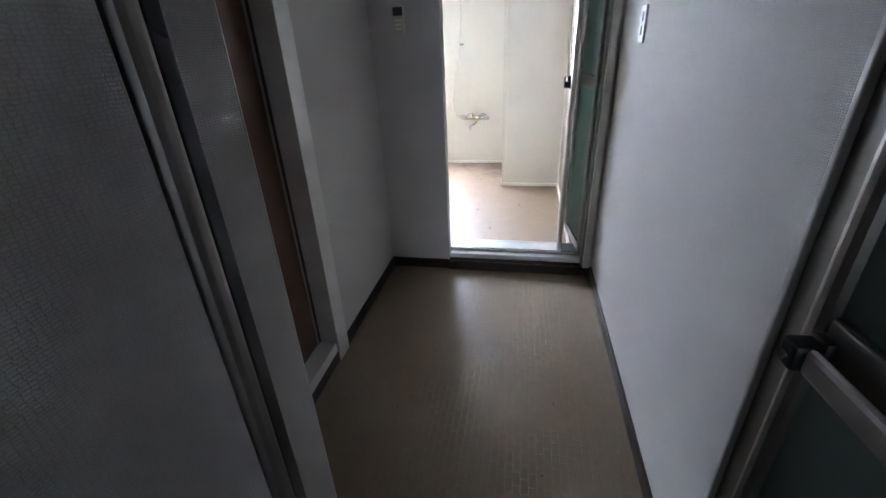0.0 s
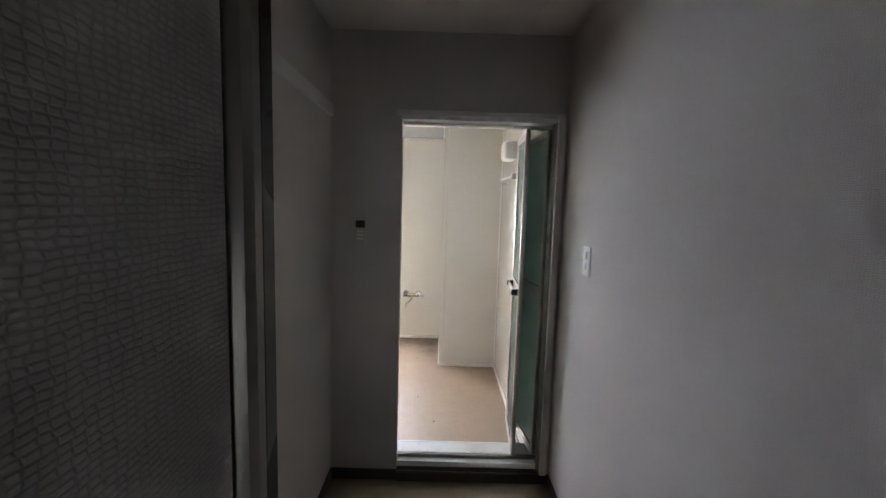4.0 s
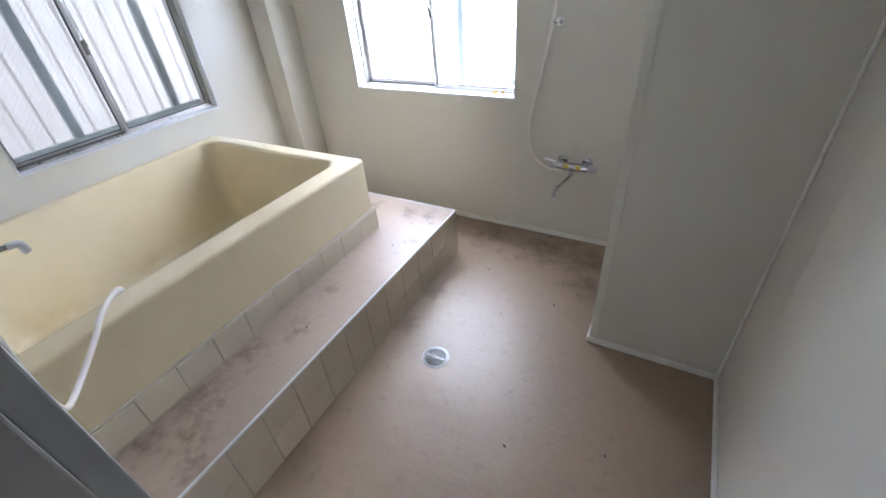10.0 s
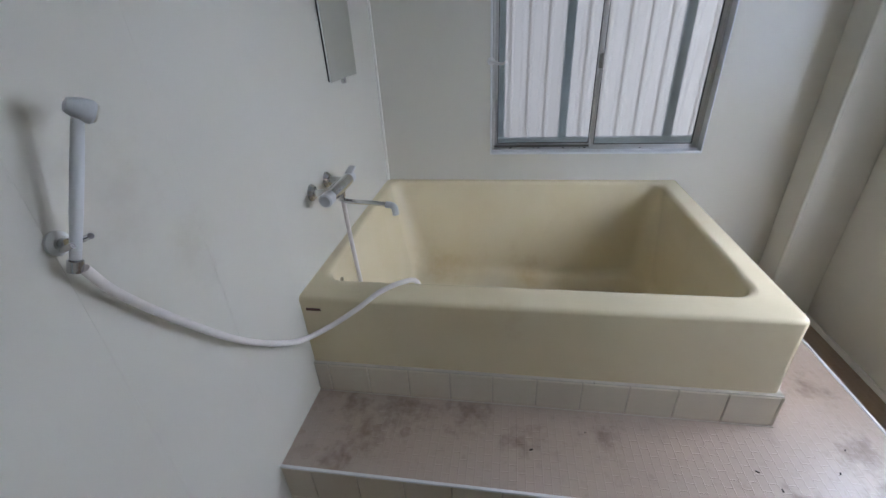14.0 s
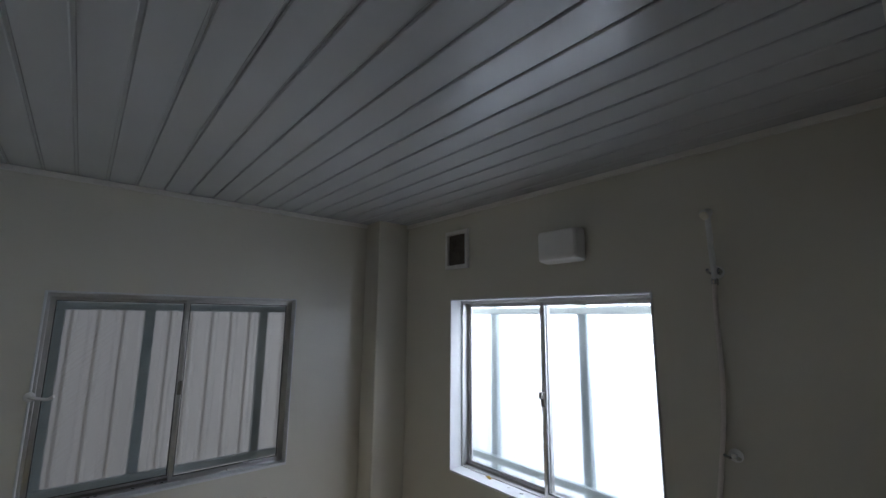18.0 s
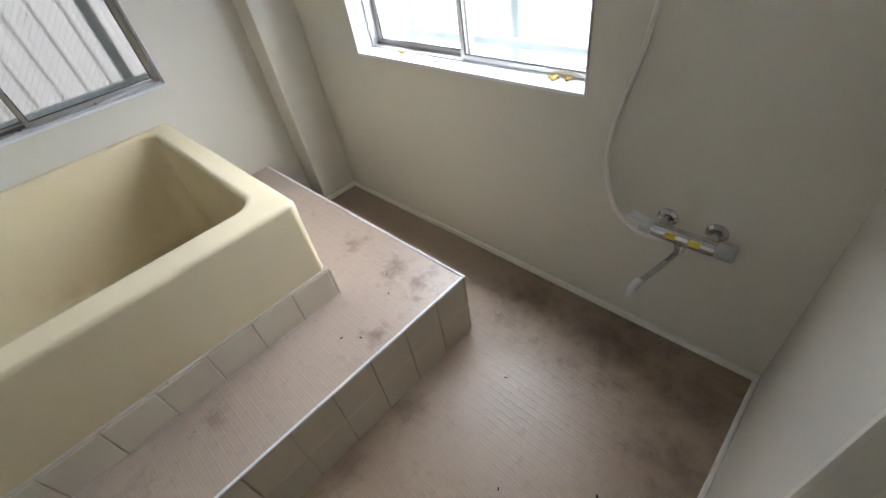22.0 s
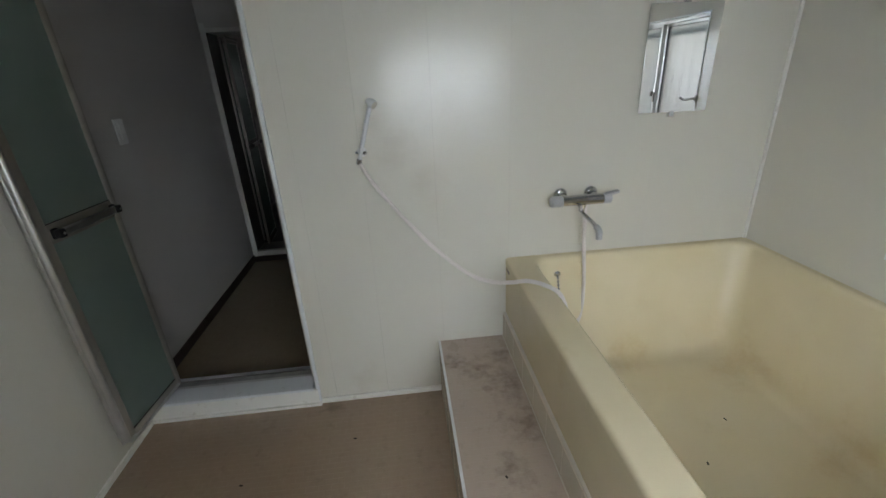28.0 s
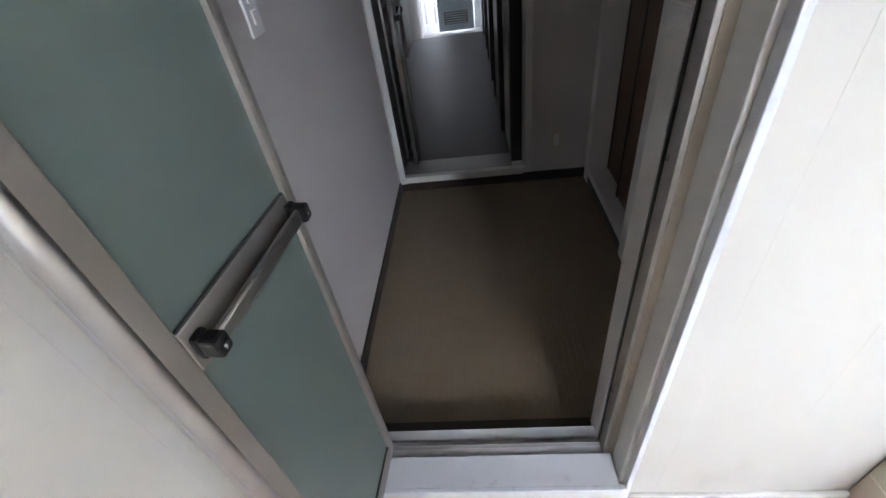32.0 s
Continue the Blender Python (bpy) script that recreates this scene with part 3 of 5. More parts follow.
skirting("baseboard", (W, YB, 0), (EX0 + 0.02, YB + 0.010, 0.06))
skirting("baseboard", (W, CY0, 0), (W + 0.010, CY1, 0.048))
skirting("baseboard", (EX0 + 0.02, YB, 0), (-0.010, YB + 0.012, 0.05))

closet = thing("closet", "built-in closet with dark brown sliding doors and painted frame", "closet")
part("post", boxes(((W - 0.13, CY1 - 0.003, 0.0), (W + 0.016, -0.785, CZ1)), bev=0.003), JAMB, closet)
part("post", boxes(((W - 0.13, CY0 - 0.06, 0.0), (W + 0.012, CY0 + 0.022, CZ1)), bev=0.003), JAMB, closet)
part("lintel", boxes(((W - 0.13, CY0 - 0.06, CZ1), (W + 0.016, -0.004, CZ1 + 0.058)), bev=0.003), JAMB, closet)
part("threshold", boxes(((W - 0.13, CY0 + 0.022, 0.045), (W + 0.006, CY1 - 0.003, 0.095)), bev=0.003), JAMB, closet)
for n, (a, b, dx) in enumerate(((CY0 + 0.022, -1.19, -0.100), (-1.24, CY1 - 0.003, -0.066))):
    leaf = part("sliding_door", boxes(((W + dx - 0.022, a, 0.097), (W + dx, b, CZ1 - 0.004)), bev=0.002), BROWN, closet)
    part("edge_strip", boxes(((W + dx - 0.001, a, 0.097), (W + dx + 0.004, a + 0.018, CZ1 - 0.004))), SKIRT, leaf)
    part("edge_strip", boxes(((W + dx - 0.001, b - 0.018, 0.097), (W + dx + 0.004, b, CZ1 - 0.004))), SKIRT, leaf)
    part("rail_line", boxes(((W + dx + 0.001, b - 0.030, 0.1), (W + dx + 0.006, b - 0.022, CZ1 - 0.01))), ALU_WARM, leaf, "thin metal edge line")
single("closet_back", boxes(((W - 0.7, CY0 - 0.05, -0.06), (W - 0.62, CY1 + 0.05, 2.3))), DARK, "dark back board inside the closet", "wall", "structure")

hatch = thing("ceiling_hatch", "dark brown wooden hatch hanging slightly below the ceiling", "hatch")
part("board", boxes(((W + 0.01, -1.06, HC - 0.035), (-0.812, -0.62, HC - 0.002)), bev=0.003), BROWN, hatch)
part("edge", boxes(((W + 0.01, -0.62, HC - 0.055), (-0.812, -0.597, HC - 0.002)), bev=0.003), SKIRT, hatch)
part("catch", boxes(((-1.05, -0.625, HC - 0.075), (-1.02, -0.592, HC - 0.05)), bev=0.004), RUBBER, hatch)
single("ceiling_joint", boxes(((-0.224, YB, HC - 0.003), (-0.216, 0, HC + 0.001))), JAMB, "thin joint strip between ceiling boards", "trim", "structure")

intercom = thing("bath_remote", "small water heater remote with dark display on the wall", "control panel")
part("case", boxes(((-1.036, -0.020, 1.268), (-0.982, -0.004, 1.385)), bev=0.004), OLD_PLASTIC, intercom)
part("display", boxes(((-1.032, -0.023, 1.345), (-0.986, -0.019, 1.381)), bev=0.001), RUBBER, intercom, "dark display window")
for k in range(3):
    part("button", boxes(((-1.026, -0.023, 1.322 - 0.018 * k), (-0.992, -0.019, 1.331 - 0.018 * k)), bev=0.001), PLASTIC, intercom)

switch = thing("light_switch", "white double rocker light switch plate on the wall", "light switch")
part("plate", boxes(((-0.008, -0.435, 1.197), (0.0, -0.365, 1.317)), bev=0.003), PLASTIC, switch)
for z in (1.222, 1.267):
    part("rocker", boxes(((-0.013, -0.413, z), (-0.007, -0.387, z + 0.03)), bev=0.001), PLASTIC, switch)
plate = thing("wall_switch", "beige switch plate on the washroom wall", "light switch")
part("plate", boxes(((-1.025, YB, 1.09), (-0.955, YB + 0.008, 1.21)), bev=0.003), OLD_PLASTIC, plate)
part("rocker", boxes(((-1.003, YB + 0.007, 1.12), (-0.977, YB + 0.012, 1.18)), bev=0.002), PLASTIC, plate)
plate = thing("wall_outlet", "beige power outlet plate low on the wall", "power outlet")
part("plate", boxes(((-1.010, YB, 0.20), (-0.940, YB + 0.008, 0.32)), bev=0.003), OLD_PLASTIC, plate)
part("socket", boxes(((-0.992, YB + 0.007, 0.225), (-0.958, YB + 0.011, 0.295)), bev=0.002), PLASTIC, plate)


# ---- folding doors ----
def leaf_of(door, p0, p1, z0, z1, side=None, zr=1.01, frame_of=None):
    """One leaf of a folding door from p0 to p1 on plan; side +1 or -1 puts the bar handle on that face."""
    d = Vector((p1[0] - p0[0], p1[1] - p0[1], 0))
    w = d.length
    m = Matrix.Translation((p0[0], p0[1], 0)) @ Matrix.Rotation(math.atan2(d.y, d.x), 4, "Z")

    def put(name, lo, hi, material, parent, label="", bev=0.004):
        return part(name, turned(obox(lo, hi, None, bev), m), material, parent, label)

    fm, sm = frame_of or (ALU_WARM, ALU)
    leaf = put("leaf", (0.0, -0.013, z0), (0.030, 0.013, z1), fm, door, "folding leaf with aluminium frame and misty panels", 0.011)
    put("stile", (w - 0.052, -0.011, z0 + 0.03), (w - 0.014, 0.011, z1 - 0.03), fm, leaf, "", 0.003)
    # one rounded profile runs along the foot, round the free edge and along the head
    g, r = 0.013, 0.035
    line = [(0.02, z0 + g), (w * 0.5, z0 + g)]
    line += [(w - g - r + r * math.sin(radians(a)), z0 + g + r - r * math.cos(radians(a))) for a in (0, 30, 60, 90)]
    line += [(w - g, z0 + 0.3), (w - g, zr), (w - g, z1 - 0.3)]
    line += [(w - g - r + r * math.cos(radians(a)), z1 - g - r + r * math.sin(radians(a))) for a in (0, 30, 60, 90)]
    line += [(w * 0.5, z1 - g), (0.02, z1 - g)]
    part("edge_profile", turned(tube([(u, 0, z) for u, z in line], 0.0135, 14, 4), m), sm, leaf, "rounded aluminium edge")
    for lo, hi in ((z0 + 0.02, z0 + 0.05), (zr - 0.034, zr + 0.034), (z1 - 0.045, z1 - 0.02)):
        put("rail", (0.030, -0.010, lo), (w - 0.052, 0.010, hi), fm, leaf, "", 0.003)
    for lo, hi in ((z0 + 0.05, zr - 0.034), (zr + 0.034, z1 - 0.045)):
        put("panel", (0.030, -0.003, lo), (w - 0.052, 0.003, hi), MISTY, leaf, "misty green translucent panel", 0.0)
        for s in (-1, 1):
            put("gasket", (0.0325, s * 0.0031, lo), (w - 0.0545, s * 0.0085, lo + 0.0025), GASKET, leaf, "", 0.0)
    if side:
        a, b = sorted((side * 0.028, side * 0.038))
        bar = put("handle_bar", (0.050, a, zr - 0.015), (w - 0.078, b, zr + 0.015), ALU, leaf, "flat aluminium bar handle with black ends", 0.006)
        for u in (0.028, w - 0.082):
            bm = bmesh.new()
            for d0, d1, zz in ((0.009, 0.022, 0.019), (0.018, 0.046, 0.015)):
                a, b = sorted((side * d0, side * d1))
                obox((u, a, zr - zz), (u + 0.024, b, zr + zz), bm, 0.005)
            part("end_cap", turned(bm, m), RUBBER, bar, "black plastic end cap")
            c = side * 0.047
            part("screw", turned(lathe([(0.0055, 0), (0.0055, 0.002), (0.002, 0.003)], "Y", (u + 0.013, c - (0.003 if side < 0 else 0.0), zr), 14), m), CHROME, bar)
    return leaf


door = thing("folding_door", "folded-open bathroom door with misty panels and bar handle", "door", kind="structure")
leaf_of(door, (-0.176, 0.078), (-0.146, 0.465), 0.10, 1.872, 1)
leaf_of(door, (-0.062, 0.078), (-0.112, 0.440), 0.10, 1.872)
part("hinge", lathe([(0.008, 0.11), (0.008, 1.86)], at=(-0.129, 0.452, 0), n=16), ALU, door)
f = thing("door_frame", "aluminium frame of the bathroom door with worn sill", "door frame", kind="structure")
# the jamb steps back from the wallpapered reveal: seal, guide strip, white strip and outer lip
part("seal", boxes(((DX0, 0.062, 0.05), (DX0 + 0.044, 0.068, DZ)), bev=0.0), RUBBER, f, "black rubber seal strip")
part("guide_strip", boxes(((DX0, 0.068, 0.05), (DX0 + 0.040, 0.108, DZ)), bev=0.002), ALU_WARM, f, "scuffed aluminium guide strip")
part("guide_groove", boxes(((DX0, 0.108, 0.05), (DX0 + 0.030, 0.112, DZ)), bev=0.0), JOINT, f)
part("jamb", boxes(((DX0, 0.112, 0.05), (DX0 + 0.013, 0.180, DZ)), bev=0.003), JAMB, f)
part("outer_lip", boxes(((DX0 - 0.012, 0.180, ZF), (DX0 + 0.003, YA + 0.012, DZ + 0.01)), bev=0.003), ALU_WHITE, f)
for z in (0.36, 1.03, 1.62):
    part("screw", lathe([(0.006, 0), (0.006, 0.002), (0.002, 0.003)], "X", (DX0 + 0.0401, 0.078, z), 14), CHROME, f)
part("jamb", boxes(((-0.038, 0.060, 0.05), (DX1, YA - 0.004, DZ)), bev=0.003), JAMB, f)
part("guide_jamb", boxes(((-0.060, 0.0, 0.05), (DX1, 0.060, DZ)), bev=0.005), ALU_DARK, f, "dark aluminium guide profile")
part("casing", boxes(((-0.048, -0.024, 0.05), (-0.014, -0.0005, DZ + 0.012)), bev=0.004), JAMB, f)
part("head", boxes(((DX0 + 0.047, 0.0, DZ - 0.030), (-0.038, YA + 0.010, DZ)), bev=0.003), ALU_WHITE, f)
part("head_track", boxes(((DX0 + 0.041, 0.075, DZ - 0.044), (-0.05, 0.105, DZ - 0.03)), bev=0.002), ALU, f)
part("head_casing", boxes(((DX0 + 0.02, -0.018, DZ - 0.012), (-0.012, -0.003, DZ + 0.012)), bev=0.003), JAMB, f)
part("sill", boxes(((DX0 + 0.047, 0.026, 0.05), (-0.060, 0.060, 0.086)), bev=0.004), ALU_WHITE, f, "scuffed aluminium outer sill")
part("sill_rail", boxes(((DX0 + 0.041, 0.072, 0.05), (-0.05, 0.086, 0.102)), bev=0.003), STEEL, f, "shiny guide rail")
part("sill_channel", boxes(((DX0 + 0.041, 0.060, 0.05), (-0.05, 0.112, 0.080)), bev=0.001), ALU, f)
part("sill_board", boxes(((DX0 + 0.020, 0.112, 0.05), (-0.05, 0.205, 0.090)), bev=0.004), ALU_WHITE, f, "white bathroom-side sill")
part("sill_edge", boxes(((DX0 + 0.014, 0.203, 0.078), (XR, 0.217, 0.092)), bev=0.003), ALU_WHITE, f)
part("sill_front", boxes(((-0.862, YA, ZF), (XR, 0.210, 0.080)), bev=0.003), COVE, f, "white sill upstand above the wet floor")
part("sill_foot", boxes(((-0.872, YA, ZF), (XR, 0.224, ZF + 0.014)), bev=0.003), COVE, f)

# second folding door, towards the corridor
door = thing("corridor_folding_door", "folded-open corridor door with dark misty panels", "door", kind="structure")
leaf_of(door, (-0.104, YB - 0.145), (-0.078, YB - 0.515), 0.10, 1.775, -1, 0.96, (ALU_DARK, ALU_DARK))
leaf_of(door, (-0.036, YB - 0.236), (-0.040, YB - 0.50), 0.10, 1.775, None, 0.96, (ALU_DARK, ALU_DARK))
f = thing("corridor_door_frame", "aluminium frame of the corridor door", "door frame", kind="structure")
part("guide_strip", boxes(((EX0, YB - 0.228, 0.05), (EX0 + 0.079, YB - 0.196, EZ1)), bev=0.011), ALU_DARK, f, "scuffed aluminium guide strip")
part("seal", boxes(((EX0, YB - 0.196, 0.05), (EX0 + 0.074, YB - 0.172, EZ1 - 0.03)), bev=0.003), RUBBER, f, "dark rubber seal strip")
part("jamb_board", boxes(((EX0, YB - 0.172, 0.05), (EX0 + 0.005, YB - 0.002, EZ1)), bev=0.001), PAPER, f, "wallpapered reveal")
part("jamb", boxes(((-0.036, YB - 0.23, 0.05), (EX1, YB, EZ1)), bev=0.004), ALU_DARK, f, "dark aluminium jamb")
part("casing", boxes(((-0.045, YB, 0.05), (-0.012, YB + 0.012, EZ1 + 0.03)), bev=0.003), JAMB, f)
part("casing", boxes(((EX0 - 0.03, YB, 0.05), (EX0 + 0.004, YB + 0.005, EZ1 + 0.03)), bev=0.002), JAMB, f)
part("head", boxes(((EX0 + 0.010, YB - 0.23, EZ1 - 0.03), (-0.036, YB + 0.012, EZ1)), bev=0.003), JAMB, f)
part("sill", boxes(((EX0 + 0.005, YB - 0.035, 0.05), (-0.036, YB + 0.006, 0.094)), bev=0.004), JAMB, f)
part("sill_rail", boxes(((EX0 + 0.079, YB - 0.225, 0.03), (-0.036, YB - 0.035, 0.088)), bev=0.003), ALU_DARK, f)


# ---- windows ----
def window(name, label, axis, a0, a1, z0, z1, face, out, depth, lock_at):
    """A two-leaf sliding window in a wall. axis: along the wall; face: the room's wall plane; out: +1 or -1, the way to the outside."""
    win = thing(name, label, "window", kind="structure")

    def put(pname, a, b, d0, d1, lo, hi, material, parent, plabel="", bev=0.002):
        p, q = sorted((face + out * d0, face + out * d1))
        if axis == "x":
            bm = obox((a, p, lo), (b, q, hi), None, bev)
        else:
            bm = obox((p, a, lo), (q, b, hi), None, bev)
        return part(pname, bm, material, parent, plabel)

    # thin lining of the reveal, outer frame, then the two sashes: the one on the high side slides in front
    c, e, st = 0.007, 0.010, 0.017
    for nm, a, b, lo, hi in (("lining", a0, a0 + c, z0, z1), ("lining", a1 - c, a1, z0, z1), ("lining", a0 + c, a1 - c, z1 - c, z1)):
        put(nm, a, b, -0.004, 0.145, lo, hi, ALU_WHITE, win)
    put("window_sill", a0 + c, a1 - c, -0.006, 0.145, z0, z0 + 0.011, ALU_WHITE, win, "white sill with specks of dirt")
    fr = put("window_frame", a0 + c, a1 - c, depth, depth + 0.07, z1 - c - 0.014, z1 - c, ALU, win, "aluminium outer frame")
    put("frame_side", a0 + c, a0 + c + e, depth, depth + 0.07, z0 + 0.012, z1 - c - 0.014, ALU, fr)
    put("frame_side", a1 - c - e, a1 - c, depth, depth + 0.07, z0 + 0.012, z1 - c - 0.014, ALU, fr)
    put("frame_foot", a0 + c + e, a1 - c - e, depth, depth + 0.07, z0 + 0.010, z0 + 0.016, ALU, fr)
    put("track", a0 + c + e, a1 - c - e, depth + 0.028, depth + 0.032, z0 + 0.016, z0 + 0.026, ALU_DARK, fr, "soiled sliding track", 0.0)
    mid = (a0 + a1) / 2
    lo, hi = z0 + 0.016, z1 - c - 0.014
    for a, b, d in ((a0 + c + e, mid + st / 2, depth + 0.038), (mid - st / 2, a1 - c - e, depth + 0.005)):
        sash = put("sash", a, a + st, d, d + 0.022, lo, hi, ALU, win, "sliding aluminium sash with wired frosted glass")
        put("stile", b - st, b, d, d + 0.022, lo, hi, ALU, sash)
        put("rail", a + st, b - st, d, d + 0.022, lo, lo + 0.017, ALU, sash)
        put("rail", a + st, b - st, d, d + 0.022, hi - 0.014, hi, ALU, sash)
        pane = put("pane", a + st - 0.002, b - st + 0.002, d + 0.009, d + 0.0125, lo + 0.015, hi - 0.012, FROST, sash, "frosted wired glass pane", 0.0)
        pane.visible_shadow = False
        g, p0, p1, q0, q1 = 0.0035, a + st, b - st, lo + 0.017, hi - 0.014
        for u0, u1, v0, v1 in ((p0, p1, q0, q0 + g), (p0, p1, q1 - g, q1), (p0, p0 + g, q0 + g, q1 - g), (p1 - g, p1, q0 + g, q1 - g)):
            put("gasket", u0, u1, d + 0.002, d + 0.0085, v0, v1, GASKET, sash, "", 0.0)
    lk = put("latch", mid - 0.010, mid + 0.010, depth - 0.004, depth + 0.008, lock_at - 0.03, lock_at + 0.03, ALU_DARK, win, "crescent latch", 0.004)
    put("latch_lever", mid - 0.007, mid + 0.007, depth - 0.022, depth - 0.004, lock_at + 0.005, lock_at + 0.035, ALU_DARK, lk, "", 0.003)
    return win


window("window_small", "aluminium sliding window above the bathtub, frosted wired glass", "y", W1[0], W1[1], W1[2], W1[3], XW, -1, 0.045, 1.24)
window("window_bright", "bright aluminium sliding window with frosted glass", "x", W2[0], W2[1], W2[2], W2[3], YF, 1, 0.075, 1.22)

# ---- platform, plinth and tub ----
PX, PY, PZ = -1.457, 2.019, 0.276
LX, LY, LZ = -1.766, 1.700, 0.399
core = single("platform", boxes(((LX - 0.02, YA, -0.05), (PX - 0.010, PY - 0.010, PZ - 0.004)), ((XW, LY - 0.02, -0.05), (LX - 0.02, PY - 0.010, PZ - 0.004))), GROUT,
              "tiled step platform in front of the bathtub", "platform", "structure", smooth=False)
part("platform_top", boxes(((LX - 0.02, YA, PZ - 0.004), (PX - 0.010, PY - 0.010, PZ)), ((XW, LY - 0.02, PZ - 0.004), (LX - 0.02, PY - 0.010, PZ))), VINYL_STEP, core,
     "beige embossed vinyl with dark stains", smooth=False)
part("nosing", boxes(((PX - 0.009, YA, PZ - 0.004), (PX + 0.001, PY - 0.010, PZ + 0.003)), bev=0.002), ALU_WHITE, core, "white edge strip")
part("nosing", boxes(((XW, PY - 0.009, PZ - 0.004), (PX + 0.001, PY + 0.001, PZ + 0.003)), bev=0.002), ALU_WHITE, core, "white edge strip")
plinth = single("tub_plinth", boxes(((LX - 0.08, YA, PZ), (LX - 0.008, LY - 0.008, LZ + 0.004)), ((XW, LY - 0.08, PZ), (LX - 0.08, LY - 0.008, LZ + 0.004))), GROUT,
                "tiled plinth carrying the bathtub", "plinth", "structure", smooth=False)


def ring(bm, x0, x1, y0, y1, r, z, n=10):
    """One rounded-rectangle ring of vertices."""
    out = []
    for cx, cy, a0 in ((x1 - r, y1 - r, 0), (x0 + r, y1 - r, 90), (x0 + r, y0 + r, 180), (x1 - r, y0 + r, 270)):
        for k in range(n + 1):
            a = radians(a0 + 90 * k / n)
            out.append(bm.verts.new((cx + r * math.cos(a), cy + r * math.sin(a), z)))
    return out


def skin(bm, rings, cap=True):
    for r0, r1 in zip(rings, rings[1:]):
        for k in range(len(r0)):
            bm.faces.new((r0[k], r0[(k + 1) % len(r0)], r1[(k + 1) % len(r0)], r1[k]))
    if cap:
        bm.faces.new(rings[-1])
    bmesh.ops.recalc_face_normals(bm, faces=bm.faces[:])
    return bm


X0, X1, Y0, Y1, ZT = XW - 0.030, -1.776, YA - 0.030, 1.692, 0.681
ix0, ix1, iy0, iy1 = -2.868, -1.890, 0.236, 1.606
fx0, fx1, fy0, fy1, fz = -2.755, -2.02, 0.370, 1.560, 0.18
tub = thing("bathtub", "large ivory yellow empty bathtub on a tiled plinth", "bathtub")
bm = bmesh.new()
rings = [ring(bm, X0, X1 - 0.004, Y0, Y1 - 0.004, 0.02, LZ + 0.004), ring(bm, X0, X1 - 0.003, Y0, Y1 - 0.003, 0.02, LZ + 0.012), ring(bm, X0, X1 - 0.002, Y0, Y1 - 0.002, 0.025, ZT - 0.07)]
for k in range(6):
    a = radians(90 * k / 5)
    o = 0.016 * (1 - math.cos(a))
    rings.append(ring(bm, X0 + o * 0.2, X1 - o, Y0 + o * 0.2, Y1 - o, 0.028 - o * 0.4, ZT - 0.016 + 0.016 * math.sin(a)))
rings.append(ring(bm, ix0 - 0.015, ix1 + 0.015, iy0 - 0.015, iy1 + 0.015, 0.07, ZT))
apron = part("apron", skin(bm, rings, False), TUB, tub, "apron and flat rim of the tub")
bm = bmesh.new()
rings = []
for k in range(6):
    a = radians(90 * k / 5)
    o = 0.018 * math.sin(a)
    rings.append(ring(bm, ix0 - 0.015 + o, ix1 + 0.015 - o, iy0 - 0.015 + o, iy1 + 0.015 - o, 0.07, ZT - 0.018 * (1 - math.cos(a))))
for k in range(1, 9):
    t = k / 8
    rings.append(ring(bm, ix0 + (fx0 - 0.035 - ix0) * t, ix1 + (fx1 + 0.035 - ix1) * t, iy0 + (fy0 - 0.035 - iy0) * t, iy1 + (fy1 + 0.035 - iy1) * t, 0.07 + 0.03 * t,
                      ZT - 0.02 + (fz + 0.055 - ZT + 0.02) * t))
for k in range(1, 7):
    a = radians(90 * k / 6)
    o = 0.055 * (1 - math.cos(a))
    rings.append(ring(bm, fx0 - 0.035 + o, fx1 + 0.035 - o, fy0 - 0.035 + o, fy1 + 0.035 - o, 0.10, fz + 0.055 - 0.055 * math.sin(a)))
part("basin", skin(bm, rings), TUB, tub, "deep stained basin of the tub")
part("maker_mark", boxes(((X1 - 0.006, 0.212, ZT - 0.052), (X1 + 0.0012, 0.262, ZT - 0.042)), bev=0.001), BROWN, tub, "small brown slot near the rim")
plug = thing("plug_chain", "chrome anchor plate with a ball chain inside the tub", "plug chain")
part("anchor", lathe([(0.015, 0), (0.015, 0.003), (0.005, 0.007)], "Y", (-1.997, 0.247, 0.603), 16), CHROME, plug)
part("chain", tube([(-1.997, 0.256, 0.60), (-1.999, 0.264, 0.56), (-2.001, 0.276, 0.52), (-2.002, 0.292, 0.475)], 0.0022, 6), ALU_DARK, plug)
for k in range(7):
    part("bead", lathe([(0.0005, -0.005), (0.0045, -0.003), (0.0052, 0), (0.0045, 0.003), (0.0005, 0.005)], at=(-1.9975 - 0.0005 * k, 0.258 + 0.0045 * k, 0.59 - 0.016 * k), n=8), ALU_DARK, plug)


for lo, hi in (((LX - 0.02, YA, LZ - 0.001), (LX - 0.003, LY - 0.006, LZ + 0.0055)), ((XW, LY - 0.02, LZ - 0.001), (LX - 0.004, LY - 0.003, LZ + 0.0055)), ((LX, YA, PZ), (LX + 0.004, LY, PZ + 0.003))):
    part("caulk", boxes((lo, hi), bev=0.001), MOULD, plinth, "mouldy caulk line")

